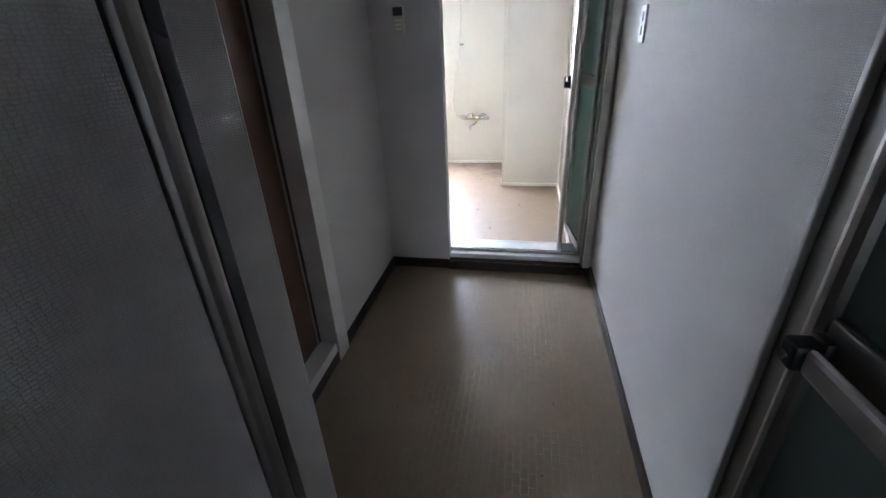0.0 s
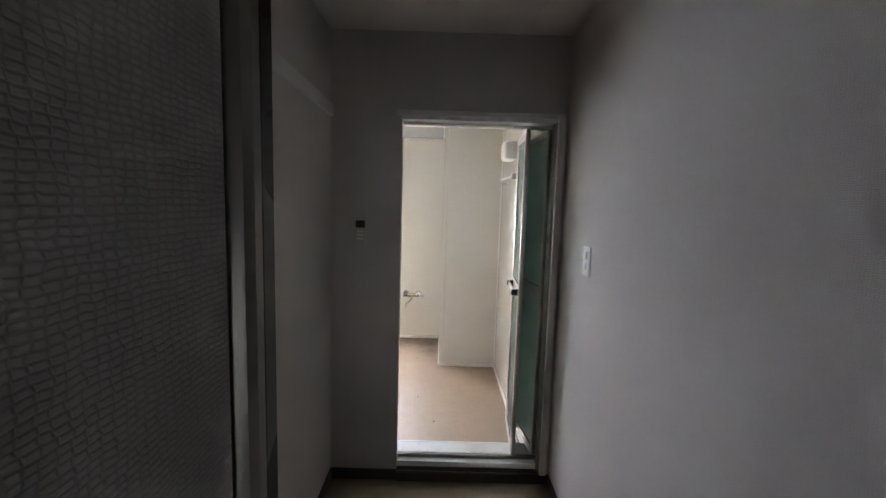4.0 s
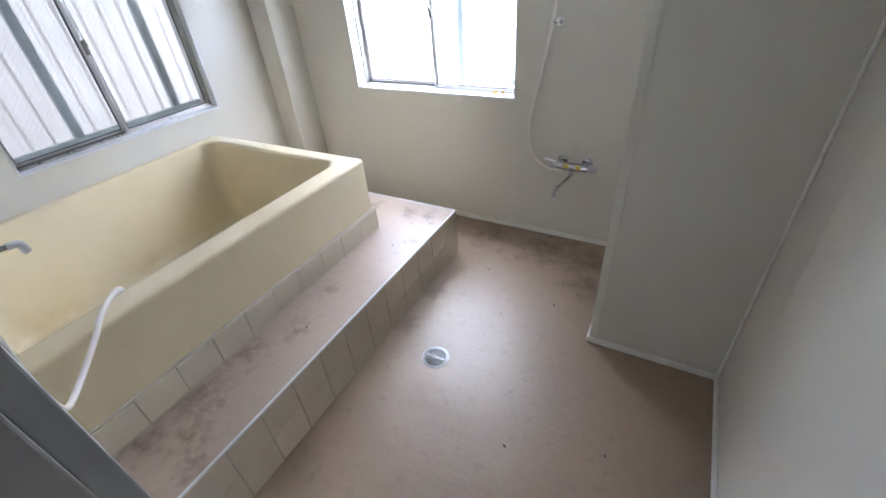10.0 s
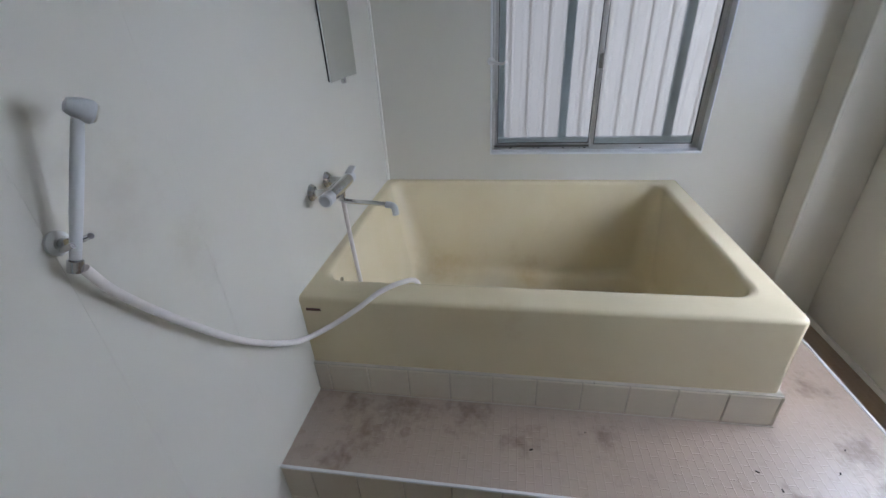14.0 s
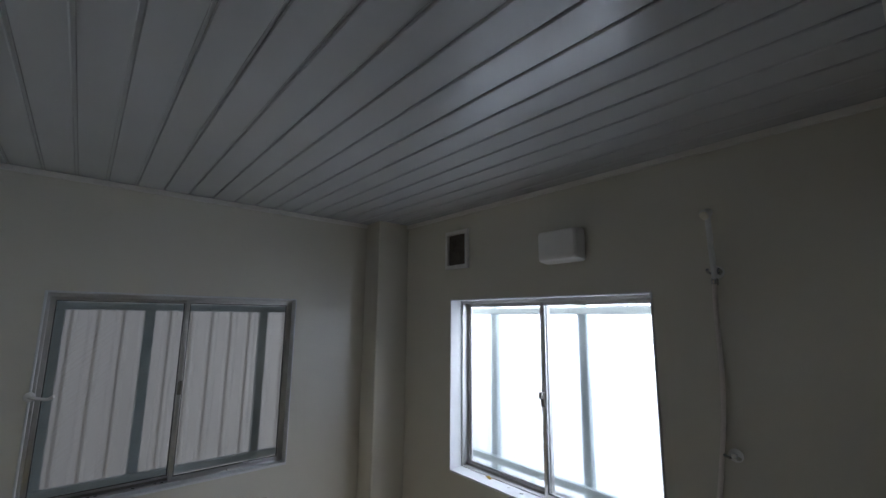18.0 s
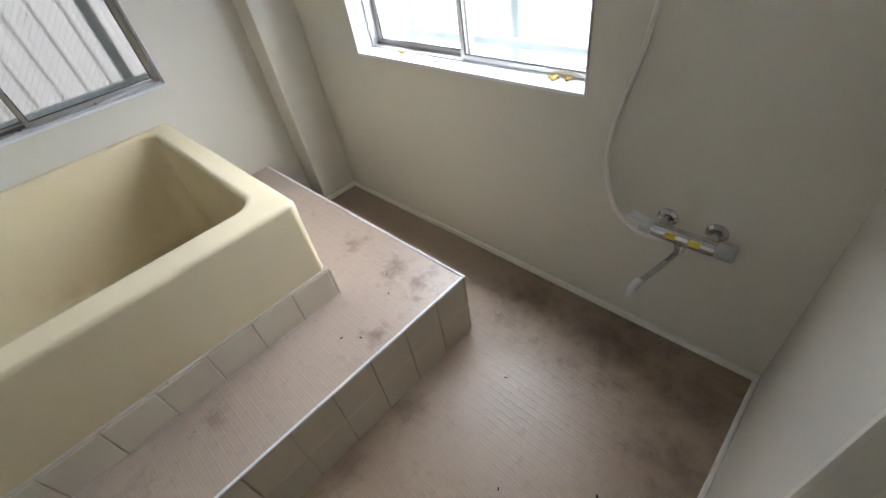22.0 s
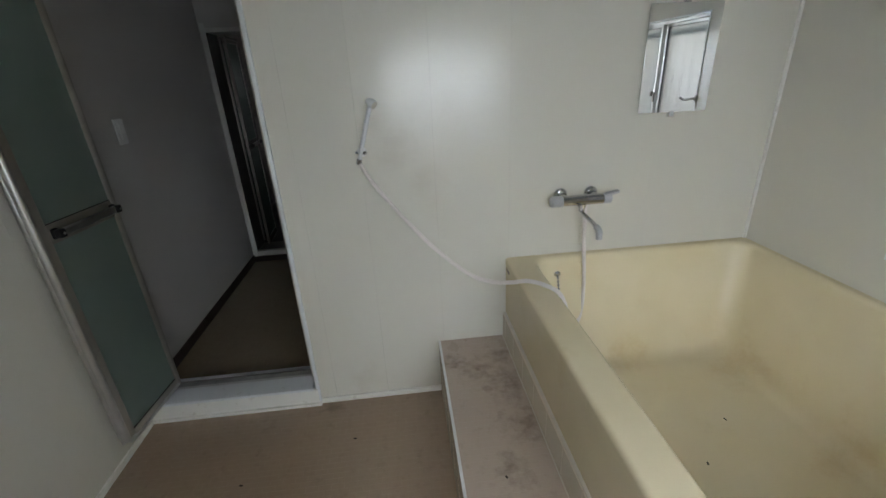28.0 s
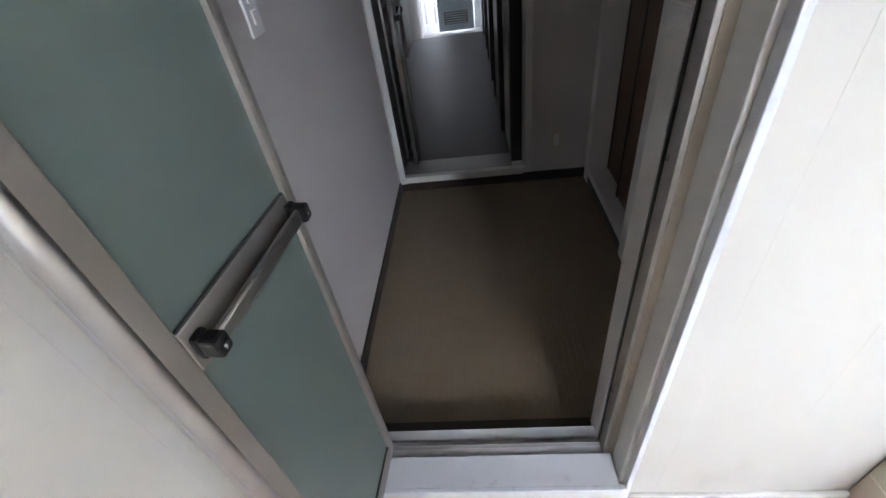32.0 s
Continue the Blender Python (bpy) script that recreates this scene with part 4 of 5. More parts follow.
# ---- taps and showers ----
def mixer(name, label, cx, wall, side, z, bent, sticker=False, proud=0.075):
    """A bar mixer on a wall; side +1: the room lies towards +y."""
    t = thing(name, label, "faucet")
    y = wall + side * proud
    body = part("body", lathe([(0.016, -0.085), (0.021, -0.083), (0.022, -0.02), (0.023, 0.0), (0.022, 0.05), (0.021, 0.085), (0.016, 0.087)], "X", (cx, y, z)), CHROME, t)
    for s in (-1, 1):
        x = cx + s * 0.066
        part("wall_flange", turned(lathe([(0.030, 0), (0.029, 0.004), (0.022, 0.013), (0.012, 0.016)], "Y"), Matrix.Translation((x, wall, z + 0.005)) @ Matrix.Scale(side, 4, (0, 1, 0))), CHROME, t)
        part("union", tube([(x, wall + side * 0.014, z + 0.005), (x, wall + side * proud * 0.55, z + 0.004), (x, y, z)], 0.012, 12, 3), STEEL, t)
    s = -1 if side < 0 else 1
    part("temperature_knob", lathe([(0.021, 0), (0.0225, 0.004), (0.0225, 0.042), (0.018, 0.048)], "X", (cx + 0.086, y, z)), GREY_PLASTIC, t, "grey white ribbed knob")
    lever = part("lever_hub", turned(lathe([(0.021, 0), (0.0215, 0.003), (0.021, 0.03), (0.016, 0.034)], "X"), Matrix.Translation((cx - 0.086, y, z)) @ Matrix.Scale(-1, 4, (1, 0, 0))), GREY_PLASTIC, t)
    part("lever", turned(obox((-0.055, -0.014, 0.006), (0.0, 0.014, 0.018), None, 0.005), Matrix.Translation((cx - 0.10, y, z + 0.004)) @ Matrix.Rotation(radians(12), 4, "Y")), GREY_PLASTIC, lever, "grey white lever")
    (ex, ey, ez) = bent
    part("spout_socket", lathe([(0.013, -0.03), (0.013, -0.018), (0.016, -0.014), (0.016, 0.0)], at=(cx + 0.0, y, z - 0.018)), CHROME, t)
    part("spout", tube([(cx, y, z - 0.045), (cx + (ex - cx) * 0.15, y + (ey - y) * 0.15, z - 0.052), (cx + (ex - cx) * 0.6, y + (ey - y) * 0.6, z - 0.055), (ex, ey, ez + 0.022)], 0.0085, 12), CHROME, t)
    part("aerator", tube([(ex - (ex - cx) * 0.14, ey - (ey - y) * 0.14, ez + 0.025), (ex, ey, ez + 0.018), (ex + (ex - cx) * 0.03, ey + (ey - y) * 0.03, ez - 0.012)], 0.0118, 14), GREY_PLASTIC, t, "pale plastic spout end")
    if sticker:
        for k, dx in enumerate((-0.042, 0.022)):
            part("sticker", boxes(((cx + dx, y + side * 0.0150, z + 0.000), (cx + dx + 0.028, y + side * 0.0225, z + 0.017)), bev=0.0005), YELLOW, t, "yellow warning sticker")
        part("sticker", boxes(((cx - 0.012, y + side * 0.0150, z + 0.001), (cx + 0.018, y + side * 0.0218, z + 0.015)), bev=0.0004), PLASTIC, t, "pale blank sticker")
    return t


mixer("bath_mixer", "chrome bar mixer tap above the bathtub", -2.075, YA, 1, 0.945, (-2.063, 0.462, 0.862))
mixer("shower_mixer", "chrome bar mixer tap with yellow stickers low on the wall", -0.905, YF, -1, 0.485, (-0.945, 2.150, 0.412), True, 0.062)


def shower(name, label, wall, side, hook, head, hose_pts, bore):
    t = thing(name, label, "shower", group="hand showers")
    hx, hz = hook
    y = wall + side * 0.038
    d = Vector(head) - Vector((hx, y, hz))
    m = Matrix.Translation((hx, y, hz)) @ d.to_track_quat("Z", "Y").to_matrix().to_4x4()
    n = d.length
    part("handle", turned(lathe([(0.006, -0.035), (0.0075, -0.03), (0.0078, 0.0), (0.0085, 0.04), (0.0085, n * 0.6), (0.0078, n - 0.02), (0.007, n - 0.005)]), m), HANDSET, t, "translucent grey white handset")
    aim = Vector((-0.75, side * 0.5, -0.55)) if side > 0 else Vector((-0.25, side * 0.8, -0.5))
    q = Matrix.Translation(head) @ aim.to_track_quat("Z", "Y").to_matrix().to_4x4()
    hd = part("head", turned(lathe([(0.004, -0.016), (0.010, -0.014), (0.014, -0.005), (0.0165, 0.007), (0.0165, 0.015), (0.0150, 0.0178)]), q), HANDSET, t, "round shower head")
    part("spray_plate", turned(lathe([(0.0140, 0.0175), (0.013, 0.0205), (0.004, 0.0215)]), q), OLD_PLASTIC, hd)
    part("collar", turned(lathe([(0.010, -0.05), (0.0105, -0.048), (0.0105, -0.032), (0.008, -0.03)]), m), CHROME, t)
    part("hose", tube(hose_pts, bore, 12, 8), HOSE, t, "cream plastic shower hose")
    return t


def hook(name, x, z, wall, side):
    h = thing(name, "chrome shower hook on the wall", "shower hook", group="shower hooks")
    part("plate", turned(lathe([(0.019, 0), (0.019, 0.005), (0.012, 0.010)], "Y"), Matrix.Translation((x, wall, z)) @ Matrix.Scale(side, 4, (0, 1, 0))), PLASTIC, h)
    part("arm", tube([(x, wall + side * 0.005, z), (x, wall + side * 0.02, z)], 0.008, 12, 2), CHROME, h)
    for s in (-1, 1):
        part("prong", tube([(x + s * 0.010, wall + side * 0.018, z - 0.006), (x + s * 0.018, wall + side * 0.032, z), (x + s * 0.015, wall + side * 0.048, z + 0.006)], 0.0045, 8, 4), CHROME, h)
    return h


hook("shower_hook", -1.205, 1.183, YA, 1)
hook("shower_hook", -1.185, 1.735, YA, 1)
hook("shower_hook", -1.050, 1.727, YF, -1)
hook("shower_hook", -1.048, 1.180, YF, -1)
shower("hand_shower", "white hand shower on a cream hose draped over the tub rim", YA, 1, (-1.205, 1.19), (-1.262, 0.272, 1.365),
       [(-1.197, 0.231, 1.145), (-1.228, 0.228, 1.08), (-1.312, 0.228, 0.957), (-1.448, 0.236, 0.786), (-1.60, 0.262, 0.652), (-1.69, 0.325, 0.636), (-1.752, 0.405, 0.668), (-1.795, 0.46, 0.698), (-1.845, 0.52, 0.706),
        (-1.892, 0.565, 0.682), (-1.935, 0.56, 0.56), (-2.00, 0.45, 0.44), (-2.06, 0.33, 0.375), (-2.105, 0.285, 0.42), (-2.112, 0.272, 0.56), (-2.098, 0.268, 0.76), (-2.090, 0.268, 0.925)], 0.0082)
shower("hand_shower", "white hand shower hung high on the far wall", YF, -1, (-1.050, 1.735), (-1.040, 2.325, 1.905),
       [(-1.052, 2.372, 1.688), (-1.058, 2.382, 1.60), (-1.062, 2.385, 1.33), (-1.105, 2.388, 1.0), (-1.160, 2.388, 0.74), (-1.165, 2.386, 0.62), (-1.125, 2.375, 0.50), (-1.05, 2.355, 0.455), (-0.985, 2.338, 0.458),
        (-0.945, 2.346, 0.462)], 0.0067)

# ---- mirror, lamps, vent, rail ----
LEAN = Matrix.Translation((-2.44, YA + 0.008, 1.262)) @ Matrix.Rotation(radians(-0.7), 4, "Z") @ Matrix.Translation((2.44, -YA - 0.006, -1.262))
mirror = thing("wall_mirror", "small frameless mirror clipped to the wall", "mirror")
part("glass", turned(boxes(((-2.580, YA + 0.008, 1.262), (-2.300, YA + 0.013, 1.645)), bev=0.0008), LEAN), MIRROR, mirror)
part("backing", turned(boxes(((-2.577, YA + 0.002, 1.265), (-2.303, YA + 0.008, 1.642))), LEAN), DARK, mirror)
for x, z in ((-2.44, 1.655), (-2.44, 1.256)):
    part("clip", boxes(((x - 0.012, YA, z - 0.012), (x + 0.012, YA + 0.016, z + 0.012)), bev=0.003), CHROME, mirror)
part("hook", tube([(-2.44, YA + 0.008, 1.66), (-2.44, YA + 0.03, 1.668), (-2.44, YA + 0.04, 1.69)], 0.004, 8), CHROME, mirror)


def wall_lamp(m):
    """A white moulded lamp cover on its base; the wall is at y = 0 and the cover stands out towards +y."""
    l = thing("wall_lamp", "unlit white plastic box lamp high on the wall", "wall lamp", group="wall lamps")
    part("base", turned(boxes(((-0.085, 0.0, -0.062), (0.085, 0.022, 0.062)), bev=0.004), m), PLASTIC, l)
    bm = bmesh.new()
    r = []
    for y, a in ((0.02, 0.0), (0.03, 0.0), (0.075, 0.004), (0.086, 0.010), (0.090, 0.022)):
        r.append(ring(bm, -0.094 + a, 0.094 - a, -0.068 + a, 0.068 - a, 0.014, y, 5))
    skin(bm, r)
    part("cover", turned(bm, m @ Matrix(((1, 0, 0, 0), (0, 0, 1, 0), (0, 1, 0, 0), (0, 0, 0, 1)))), PLASTIC, l, "white lamp cover")
    return l


wall_lamp(pose(-1.596, YF, 1.874, 0, 0, 180))
wall_lamp(pose(-1.715, YA, 1.855, 0, 0, 0))
wall_lamp(pose(XR, 1.02, 1.868, 0, 0, 90))

vent = thing("extractor_vent", "square extractor vent with white frame and dark fan", "vent")
vx0, vx1, vz0, vz1 = -2.368, -2.190, 1.838, 2.049
for lo, hi in (((vx0, vz0), (vx1, vz0 + 0.022)), ((vx0, vz1 - 0.022), (vx1, vz1)), ((vx0, vz0 + 0.022), (vx0 + 0.022, vz1 - 0.022)), ((vx1 - 0.022, vz0 + 0.022), (vx1, vz1 - 0.022))):
    part("frame", boxes(((lo[0], YF - 0.016, lo[1]), (hi[0], YF, hi[1])), bev=0.003), PLASTIC, vent)
part("backing", boxes(((vx0 + 0.022, YF - 0.004, vz0 + 0.022), (vx1 - 0.022, YF, vz1 - 0.022))), FAN, vent)
cxv, czv = (vx0 + vx1) / 2, (vz0 + vz1) / 2
part("fan_hub", lathe([(0.018, -0.012), (0.018, -0.004), (0.012, 0.0)], "Y", (cxv, YF, czv), 18), FAN, vent)
for k in range(6):
    part("blade", turned(boxes(((0.014, -0.010, -0.010), (0.058, -0.008, 0.014)), bev=0.0005), Matrix.Translation((cxv, YF, czv)) @ Matrix.Rotation(radians(60 * k), 4, "Y") @ Matrix.Rotation(radians(20), 4, "X")), FAN, vent)

bar = thing("towel_bar", "white towel bar on brackets on the bathroom wall", "towel bar")
part("bar", tube([(XR - 0.055, 0.69, 1.668), (XR - 0.055, 1.25, 1.672)], 0.008, 12, 4), PLASTIC, bar)
for y in (0.71, 1.23):
    part("bracket", boxes(((XR - 0.068, y - 0.013, 1.65), (XR, y + 0.013, 1.69)), bev=0.005), PLASTIC, bar)
    part("bracket_plate", boxes(((XR - 0.008, y - 0.022, 1.64), (XR, y + 0.022, 1.70)), bev=0.003), PLASTIC, bar)

# ---- floor drain ----
drain = thing("floor_drain", "round chrome floor drain with slotted grate", "floor drain")
dx, dy = -1.183, 1.236
part("rim", lathe([(0.0625, ZF - 0.002), (0.0625, ZF + 0.002), (0.052, ZF + 0.005), (0.046, ZF + 0.002)], at=(dx, dy, 0), n=36), ALU, drain)
# no real hole: a black disc paints the shade below the bars
part("shade_disc", lathe([(0.046, ZF - 0.001), (0.046, ZF + 0.0022)], at=(dx, dy, 0), n=30), DARK, drain, "flat black disc for the shaded opening under the grate")
for k in range(-5, 6):
    h = math.sqrt(max(0.0001, 0.044 ** 2 - (k * 0.0082) ** 2))
    part("grate_bar", boxes(((dx + k * 0.0082 - 0.0013, dy - h, ZF + 0.0015), (dx + k * 0.0082 + 0.0013, dy + h, ZF + 0.0048)), bev=0.0008), ALU, drain)
part("cross_bar", boxes(((dx - 0.043, dy - 0.003, ZF + 0.0022), (dx + 0.043, dy + 0.003, ZF + 0.0044)), bev=0.0008), STEEL, drain)
part("grate_boss", lathe([(0.008, ZF + 0.002), (0.008, ZF + 0.006), (0.005, ZF + 0.007)], at=(dx, dy, 0), n=16), CHROME, drain)


# ---- cove strips and corner beads of the bathroom ----
def cove(lo, hi):
    return single("trim", boxes((lo, hi), bev=0.004), COVE, "white cove strip at the foot of the wall, soiled", "trim", "structure")


c, h = 0.013, ZF + 0.029
cove((-2.742, YF - c, ZF), (-0.590, YF, h))
cove((-0.590 - c, 1.621 - c, ZF), (-0.590, YF - c, h))
cove((-0.590, 1.621 - c, ZF), (XR, 1.621, h))
single("trim", boxes(((XR - 0.010, 1.611, h), (XR, 1.621, HB)), bev=0.003), COVE, "white corner strip beside the pillar", "trim", "structure")
cove((XR - c, 0.224, ZF), (XR, 1.621 - c, h))
cove((PX, YA, ZF), (-0.872, YA + c, h))
cove((-2.742, 2.194 - c, ZF), (-2.742 + c, YF - c, h))
for lo, hi in (((-0.5935, 1.6175, h), (-0.556, 1.640, HB)), ((-2.752, 2.186, ZF), (-2.734, 2.204, HB))):
    single("trim", boxes((lo, hi), bev=0.006), PANEL, "cream corner bead", "trim", "structure")
single("trim", boxes(((XW, YA, ZT), (XW + 0.012, YA + 0.012, HB)), bev=0.003), COVE, "white corner strip above the bathtub", "trim", "structure")
single("trim", boxes(((XW, YF - 0.010, ZF), (XW + 0.010, YF, HB))), COVE, "white corner strip", "trim", "structure")
for lo, hi in (((XW, YA, HB - 0.022), (XR, YA + 0.016, HB)), ((XW, YF - 0.016, HB - 0.022), (XR, YF, HB)), ((XW, YA + 0.016, HB - 0.022), (XW + 0.016, YF - 0.016, HB)),
               ((XR - 0.016, YA + 0.016, HB - 0.022), (XR, YF - 0.016, HB)), ((-0.606, 1.605, HB - 0.022), (XR - 0.016, 1.621, HB)), ((-0.606, 1.621, HB - 0.022), (-0.590, YF - 0.016, HB))):
    single("trim", boxes((lo, hi), bev=0.003), EDGE, "white ceiling edge strip", "trim", "structure")

# ---- outside the windows ----
def screen(name, axis, a0, a1, z0, z1, at, wall, posts, label, plastic):
    """A corrugated privacy sheet on posts and rails, carried by arms from the outer wall."""
    s = thing(name, label, "privacy screen")
    out = 1 if at > wall else -1
    bm = bmesh.new()
    n = int((a1 - a0) / 0.0125)
    prev = None
    for i in range(n + 1):
        a = a0 + (a1 - a0) * i / n
        d = at + out * (0.008 if i % 8 in (1, 2, 3, 4) else 0.0)
        cur = [bm.verts.new((a, d, z) if axis == "x" else (d, a, z)) for z in (z0, z1)]
        if prev:
            bm.faces.new((prev[0], cur[0], cur[1], prev[1]))
        prev = cur
    part("sheet", bm, plastic, s, "white corrugated translucent sheet", smooth=False)

    def put(nm, a, b, d0, d1, lo, hi):
        p, q = sorted((d0, d1))
        part(nm, boxes(((a, p, lo), (b, q, hi)) if axis == "x" else ((p, a, lo), (q, b, hi)), bev=0.003), plastic if nm == "rib_shade" else POST, s)

    near = at - out * 0.012
    # strips added over the sheet to draw the soft shadows of its ribs
    for i in range(int((a1 - a0) / 0.098)):
        put("rib_shade", a0 + 0.05 + 0.098 * i, a0 + 0.063 + 0.098 * i, at - out * 0.001, at - out * 0.009, z0, z1)
    for a in posts:
        put("post", a - 0.022, a + 0.022, near, near - out * 0.03, z0 - 0.1, z1 + 0.1)
    for z in (z0 + 0.075, z1 - 0.165):
        put("rail", a0, a1, near - out * 0.031, near - out * 0.055, z - 0.018, z + 0.018)
    for a in (posts[0], posts[-1]):
        put("arm", a - 0.015, a + 0.015, near - out * 0.03, wall, z1 + 0.04, z1 + 0.07)
    return s


screen("privacy_screen", "y", 0.2, 2.35, 0.74, 1.78, XW - 0.33, XW - T, (0.30, 0.80, 1.145, 1.70, 2.25), "white corrugated sheet on aluminium posts outside the window", SCREEN)
screen("privacy_screen", "x", -3.0, -0.7, 0.74, 1.78, YF + 0.34, YF + T, (-2.9, -2.298, -1.726, -0.8), "white corrugated sheet on aluminium posts outside the bright window", CLEAR_SCREEN)
# added wall that holds sky light back from the small window
single("sky_shade_wall", boxes(((-4.9, -1.5, -0.1), (-4.7, 3.2, 2.6))), CONCRETE, "pale wall added outside to shade the small window", "wall", "structure")
single("ground", boxes(((-60, -60, -0.4), (60, 60, -0.3))), CONCRETE, "pale concrete ground outside", "ground", "structure")
# out of view, added to keep the sky from leaking in above the ceilings
single("roof", boxes(((XW - T, -1.70, 2.42), (0.6, YF + T, 2.5))), CONCRETE, "unseen flat slab added over the rooms against sky light", "roof", "structure")

# wires inside the small window's panes
for a, b, d in ((W1[0] + 0.036, 1.256, 0.045 + 0.038), (1.276, W1[1] - 0.036, 0.045 + 0.005)):
    bm = bmesh.new()
    x = XW - d - 0.0085
    lo, hi = W1[2] + 0.036, W1[3] - 0.038
    hgt, wid = hi - lo, b - a
    for s in (-1, 1):
        k = -hgt
        while k < wid:
            y0, z0, y1, z1 = k, 0.0, k + hgt, hgt
            if y0 < 0:
                z0, y0 = -y0, 0.0
            if y1 > wid:
                z1, y1 = hgt - (y1 - wid), wid
            if y1 - y0 > 0.01:
                p, q = ((a + y0, lo + z0), (a + y1, lo + z1)) if s > 0 else ((b - y0, lo + z0), (b - y1, lo + z1))
                w = 0.00055
                bm.faces.new([bm.verts.new(v) for v in ((x, p[0] - w, p[1] + w), (x, p[0] + w, p[1] - w), (x, q[0] + w, q[1] - w), (x, q[0] - w, q[1] + w))])
            k += 0.026
    ob = single("wire_mesh", bm, ALU_WARM, "fine diagonal wire mesh in the glass", "wire mesh", "stuff", smooth=False)

# ---- corridor ----
KX0, KX1, KY, KZ, KH = -0.730, 0.285, -7.6, 0.03, 2.25
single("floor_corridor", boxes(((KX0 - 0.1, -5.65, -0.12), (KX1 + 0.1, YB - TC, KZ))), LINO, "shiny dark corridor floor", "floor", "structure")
single("floor_entrance", boxes(((KX0 - 0.1, -12, -0.42), (KX1 + 0.1, -5.65, -0.31))), CONCRETE, "lower entrance floor at the corridor's end", "floor", "structure")
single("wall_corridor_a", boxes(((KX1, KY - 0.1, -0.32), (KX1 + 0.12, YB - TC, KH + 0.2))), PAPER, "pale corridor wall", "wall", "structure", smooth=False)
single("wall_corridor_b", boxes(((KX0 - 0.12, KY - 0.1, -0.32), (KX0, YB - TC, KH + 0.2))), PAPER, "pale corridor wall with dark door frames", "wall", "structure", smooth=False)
single("ceiling_corridor", boxes(((KX0 - 0.12, KY - 0.1, KH), (KX1 + 0.12, YB - TC, KH + 0.06))), CEIL_DRY, "grey corridor ceiling", "ceiling", "structure")
single("wall_entrance", boxes(((KX0 - 0.1, KY - 0.1, 1.72), (KX1 + 0.1, KY, KH)), ((KX0 - 0.1, KY - 0.1, -0.32), (-0.62, KY, 1.72))), PAPER, "pale wall over the open entrance", "wall", "structure", smooth=False)
for y in (-3.1, -4.3, -5.5):
    fr = thing("corridor_door", "dark brown closed door in the corridor wall", "door", kind="structure")
    part("leaf", boxes(((KX0, y, KZ), (KX0 + 0.02, y + 0.72, 1.90)), bev=0.003), BROWN, fr)
    for a in (y - 0.04, y + 0.72):
        part("frame", boxes(((KX0, a, KZ), (KX0 + 0.035, a + 0.04, 1.94)), bev=0.003), SKIRT, fr)
    part("handle", lathe([(0.025, 0), (0.025, 0.02), (0.015, 0.05)], "X", (KX0 + 0.02, y + 0.64, 0.95), 14), STEEL, fr)
fr = thing("corridor_door", "pale painted door frame in the corridor wall", "door", kind="structure")
part("leaf", boxes(((KX1 - 0.015, -5.55, KZ), (KX1, -4.85, 1.9)), bev=0.003), JAMB, fr)
part("frame", boxes(((KX1 - 0.03, -4.85, KZ), (KX1, -4.79, 1.94)), bev=0.003), JAMB, fr)
part("handle", lathe([(0.025, 0), (0.025, 0.02), (0.015, 0.05)], "X", (KX1 - 0.065, -5.45, 0.95), 14), STEEL, fr)
beam = single("corridor_beam", boxes(((KX0, -4.9, 1.98), (KX1, -4.75, KH))), JAMB, "painted beam across the corridor", "beam", "structure")
gate = thing("entrance_door", "grey blue steel entrance door standing open", "door", kind="structure")
leaf = part("leaf", boxes(((-0.60, -7.40, -0.262), (0.002, -7.36, 1.405)), bev=0.004), BLUE_DOOR, gate)
part("louvre_frame", boxes(((-0.50, -7.362, -0.16), (-0.10, -7.354, 0.03)), bev=0.003), ALU_DARK, leaf, "louvred vent in the door's foot")
for k in range(5):
    part("louvre_slat", boxes(((-0.485, -7.356, -0.148 + 0.036 * k), (-0.115, -7.346, -0.130 + 0.036 * k)), bev=0.003), BLUE_DOOR, leaf)
part("knob", lathe([(0.022, 0), (0.03, 0.02), (0.026, 0.05)], "Y", (-0.09, -7.36, 0.56), 16), STEEL, leaf)
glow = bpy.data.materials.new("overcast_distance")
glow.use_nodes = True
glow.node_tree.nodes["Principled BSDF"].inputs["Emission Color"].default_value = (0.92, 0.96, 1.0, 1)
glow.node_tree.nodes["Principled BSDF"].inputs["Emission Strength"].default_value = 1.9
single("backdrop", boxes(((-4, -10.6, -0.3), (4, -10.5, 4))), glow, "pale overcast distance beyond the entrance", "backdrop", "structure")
rail = thing("landing_rail", "steel handrail outside the entrance", "railing")
for z in (0.37, 0.79, 1.31):
    part("rail", tube([(-0.9, -8.4, z), (0.6, -8.4, z)], 0.02, 10, 2), STEEL, rail)
for x in (-0.85, 0.12, 0.30):
    part("post", tube([(x, -8.4, -0.3), (x, -8.4, 1.33)], 0.02, 10, 2), STEEL, rail)
lamp = thing("ceiling_lamp", "small dark pendant lamp under the corridor ceiling", "ceiling lamp")
part("canopy", lathe([(0.05, 0), (0.05, -0.02), (0.01, -0.03)], at=(-0.2, -3.9, KH), n=18), PLASTIC, lamp)
part("cord", tube([(-0.2, -3.9, KH - 0.02), (-0.2, -3.9, KH - 0.2)], 0.005, 8, 2), RUBBER, lamp)
part("shade", lathe([(0.02, 0.0), (0.05, -0.04), (0.06, -0.1), (0.05, -0.11)], at=(-0.2, -3.9, KH - 0.19), n=18), RUBBER, lamp)
sign = thing("ceiling_sign", "dark green box sign hanging from the corridor ceiling", "sign")
part("case", boxes(((-0.30, -5.05, 1.66), (-0.16, -4.98, 1.82)), bev=0.004), BLUE_DOOR, sign)
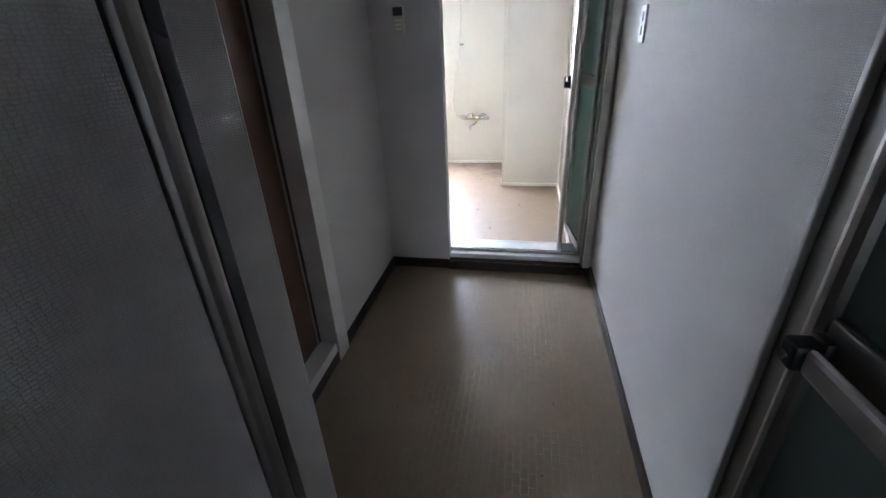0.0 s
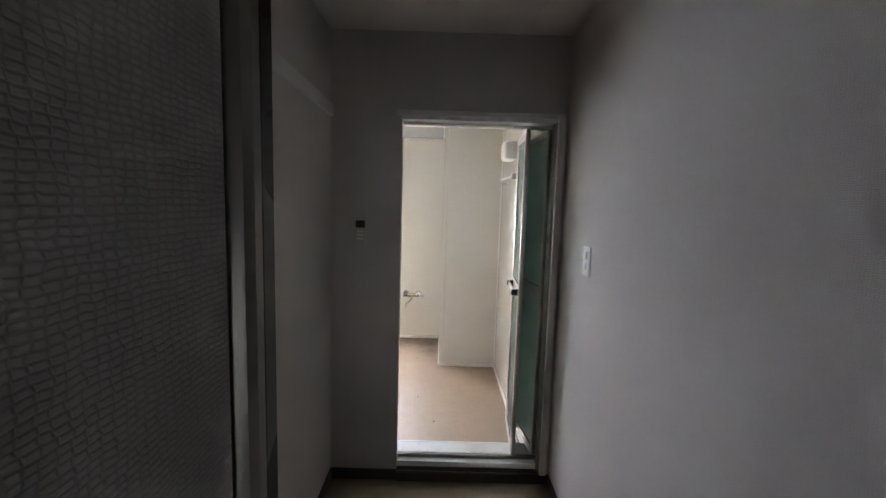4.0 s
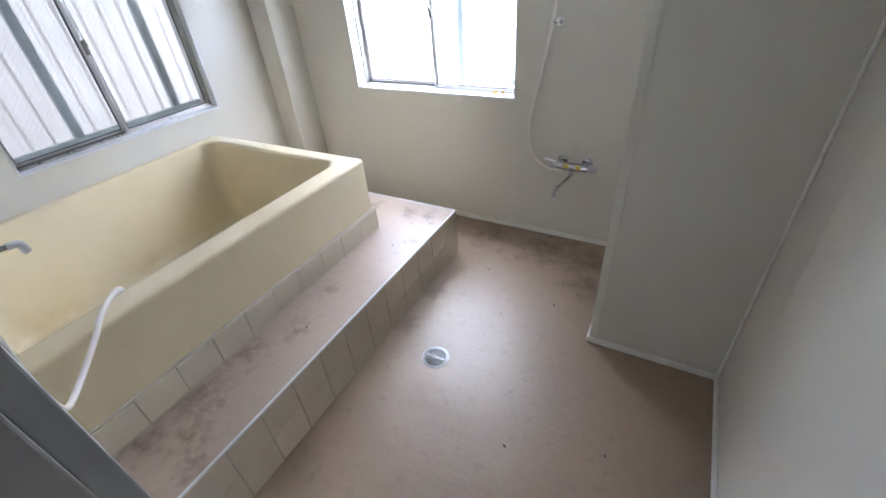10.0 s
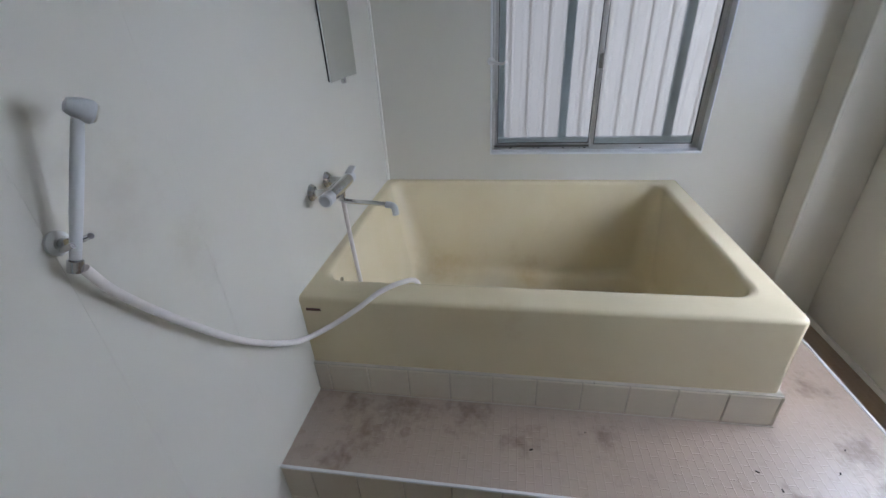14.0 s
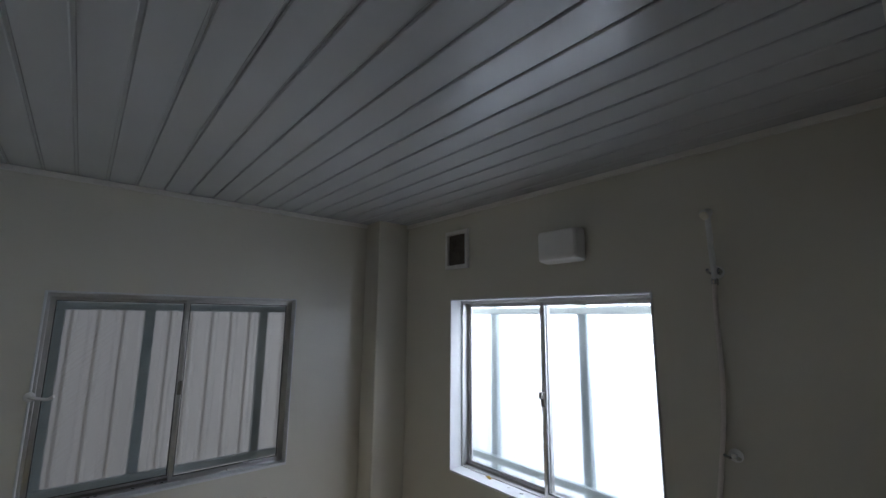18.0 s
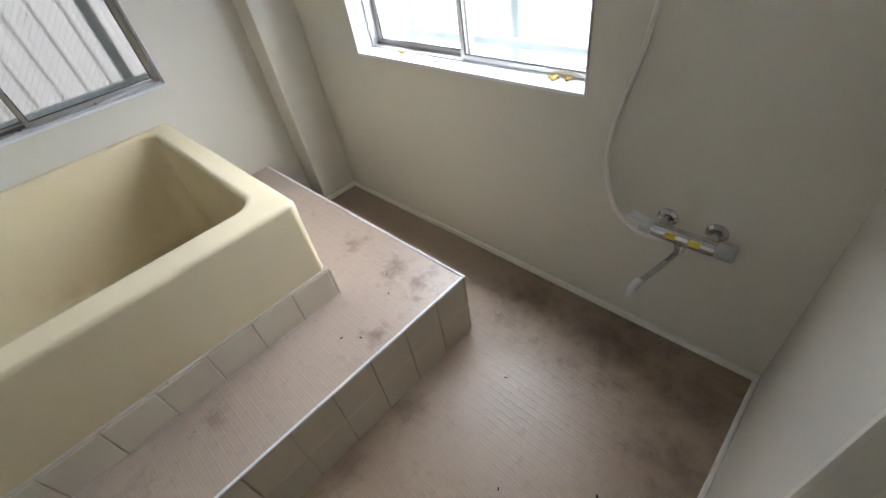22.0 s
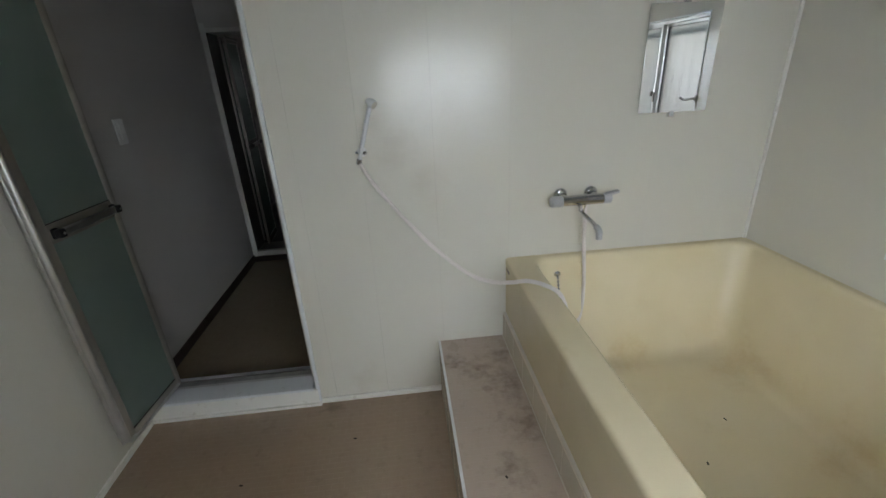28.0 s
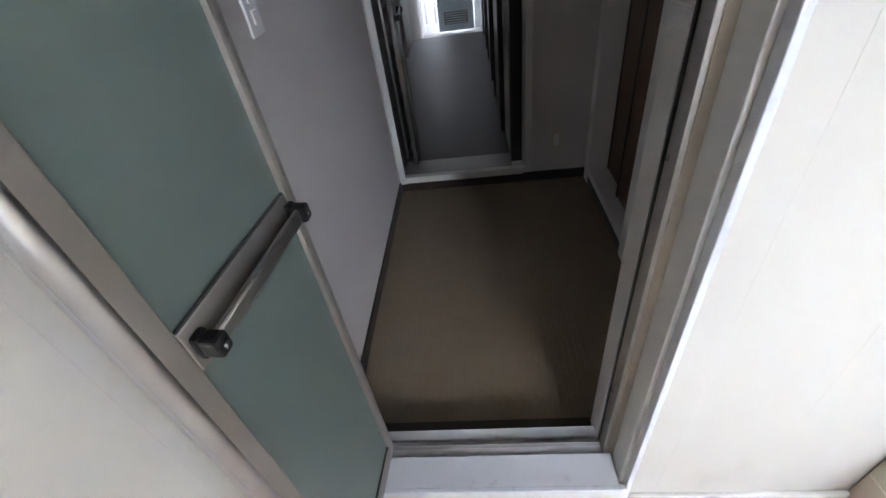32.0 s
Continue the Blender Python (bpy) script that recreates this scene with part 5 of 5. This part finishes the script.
part("stem", boxes(((-0.24, -5.02, 1.82), (-0.22, -5.0, KH)), bev=0.002), STEEL, sign)

# ---- small things ----
peg = thing("suction_hook", "white plastic hook on the window casing", "hook")
part("cup", lathe([(0.018, 0), (0.017, 0.004), (0.006, 0.009)], "X", (XW + 0.006, W1[0] + 0.004, 1.262), 16), PLASTIC, peg)
part("finger", tube([(XW + 0.012, W1[0] + 0.004, 1.262), (XW + 0.03, W1[0] + 0.02, 1.258), (XW + 0.035, W1[0] + 0.055, 1.252), (XW + 0.045, W1[0] + 0.075, 1.262)], 0.0065, 10), PLASTIC, peg)


def specks(name, label, places, z, size, material):
    bm = bmesh.new()
    for x, y in places:
        s = size * random.uniform(0.6, 1.3)
        b = obox((-s, -s * 0.45, 0), (s, s * 0.45, s * 0.5), None, s * 0.2, 1)
        turned(b, Matrix.Translation((x, y, z)) @ Matrix.Rotation(random.uniform(0, 3), 4, "Z"))
        me = bpy.data.meshes.new("tmp")
        b.to_mesh(me)
        b.free()
        bm.from_mesh(me)
        bpy.data.meshes.remove(me)
    return single(name, bm, material, label, "debris", "stuff")


specks("tub_debris", "dead insects and specks on the tub floor", [(-2.319, 1.221), (-2.127, 1.0), (-2.307, 0.921), (-2.381, 1.466), (-2.5, 0.75), (-2.21, 0.62), (-2.6, 1.1), (-2.05 - 0.1, 1.32)], 0.1805, 0.007, DIRT)
specks("floor_debris", "specks of dirt on the bathroom floor", [(-0.62, 0.62), (-0.75, 0.98), (-1.02, 1.62), (-0.80, 1.78), (-1.22, 1.92), (-0.42, 1.1), (-1.05, 0.45)], ZF + 0.0005, 0.006, DIRT)
specks("step_debris", "dark specks and crumbs on the platform", [(-1.62, 1.80), (-1.70, 1.86), (-1.55, 1.62), (-1.60, 1.58), (-1.6, 0.95), (-1.68, 1.12)], PZ + 0.0005, 0.005, DIRT)
specks("washroom_debris", "specks of dirt on the washroom floor", [(-0.30, -1.30), (-0.25, -1.0), (-0.62, -0.75), (-0.5, -0.42), (-0.83, -1.1)], 0.0005, 0.004, DIRT)
specks("sill_debris", "dry yellowish bits on the window sill", [(-2.13, YF + 0.068), (-2.115, YF + 0.06), (-1.42, YF + 0.064), (-1.36, YF + 0.07), (-1.40, YF + 0.058)], W2[2] + 0.0115, 0.015, OCHRE)
specks("track_dirt", "dark crumbs in the track of the small window", [(XW - 0.052, y) for y in (0.86, 0.98, 1.005, 1.13, 1.21, 1.235)] + [(XW - 0.042, 1.50)], W1[2] + 0.0162, 0.006, DIRT)
specks("rail_litter", "dry dark litter caught on the screen rail", [(-1.62 + 0.018 * k, YF + 0.285 + 0.006 * (k % 3)) for k in range(15)], 1.634, 0.010, DIRT)
specks("sill_crumbs", "pale crumbs on the window sill", [(-1.98, YF + 0.05), (-1.90, YF + 0.04), (-1.82, YF + 0.05), (-1.60, YF + 0.06)], W2[2] + 0.0115, 0.009, PLASTIC)

# ---- tiles of platform and plinth ----
def tile_mesh(name, w, h, d, axis):
    """A glazed tile of width w and height h, d proud, its face towards +x or +y."""
    b = obox((0, 0, 0), (d, w, h) if axis == "x" else (w, d, h), None, 0.0022, 1)
    return mesh_of(name, b, TILE)


def lay(parent, axis, start, step, end, at, z0, h, first=None):
    """One course of tiles along y (axis x faces +x) or along x (axis y faces +y)."""
    cache = {}
    a = start
    w = first or abs(step)
    while (a < end - 0.01) if step > 0 else (a > end + 0.01):
        b = a + math.copysign(w, step)
        b = min(b, end) if step > 0 else max(b, end)
        lo, width = min(a, b) + 0.0012, abs(b - a) - 0.0024
        key = round(width, 4)
        if key not in cache:
            cache[key] = tile_mesh("tile", width, h - 0.0016, 0.0095, axis)
        ob = new("tile", cache[key])
        ob.location = (at - 0.0095, lo, z0 + 0.0013) if axis == "x" else (lo, at - 0.0095, z0 + 0.0013)
        ob.parent = parent
        a, w = b, abs(step)


hh = (PZ - 0.005 - ZF) / 2
for k in range(2):
    lay(core, "x", YA, 0.1435, PY - 0.0095, PX, ZF + hh * k, hh, 0.096)
    lay(core, "y", PX, -0.1435, XW, PY, ZF + hh * k, hh)
lay(plinth, "x", LY - 0.0095, -0.1445, YA, LX, PZ + 0.001, LZ - PZ - 0.001)
lay(plinth, "y", LX, -0.1445, XW, LY, PZ + 0.001, LZ - PZ - 0.001)
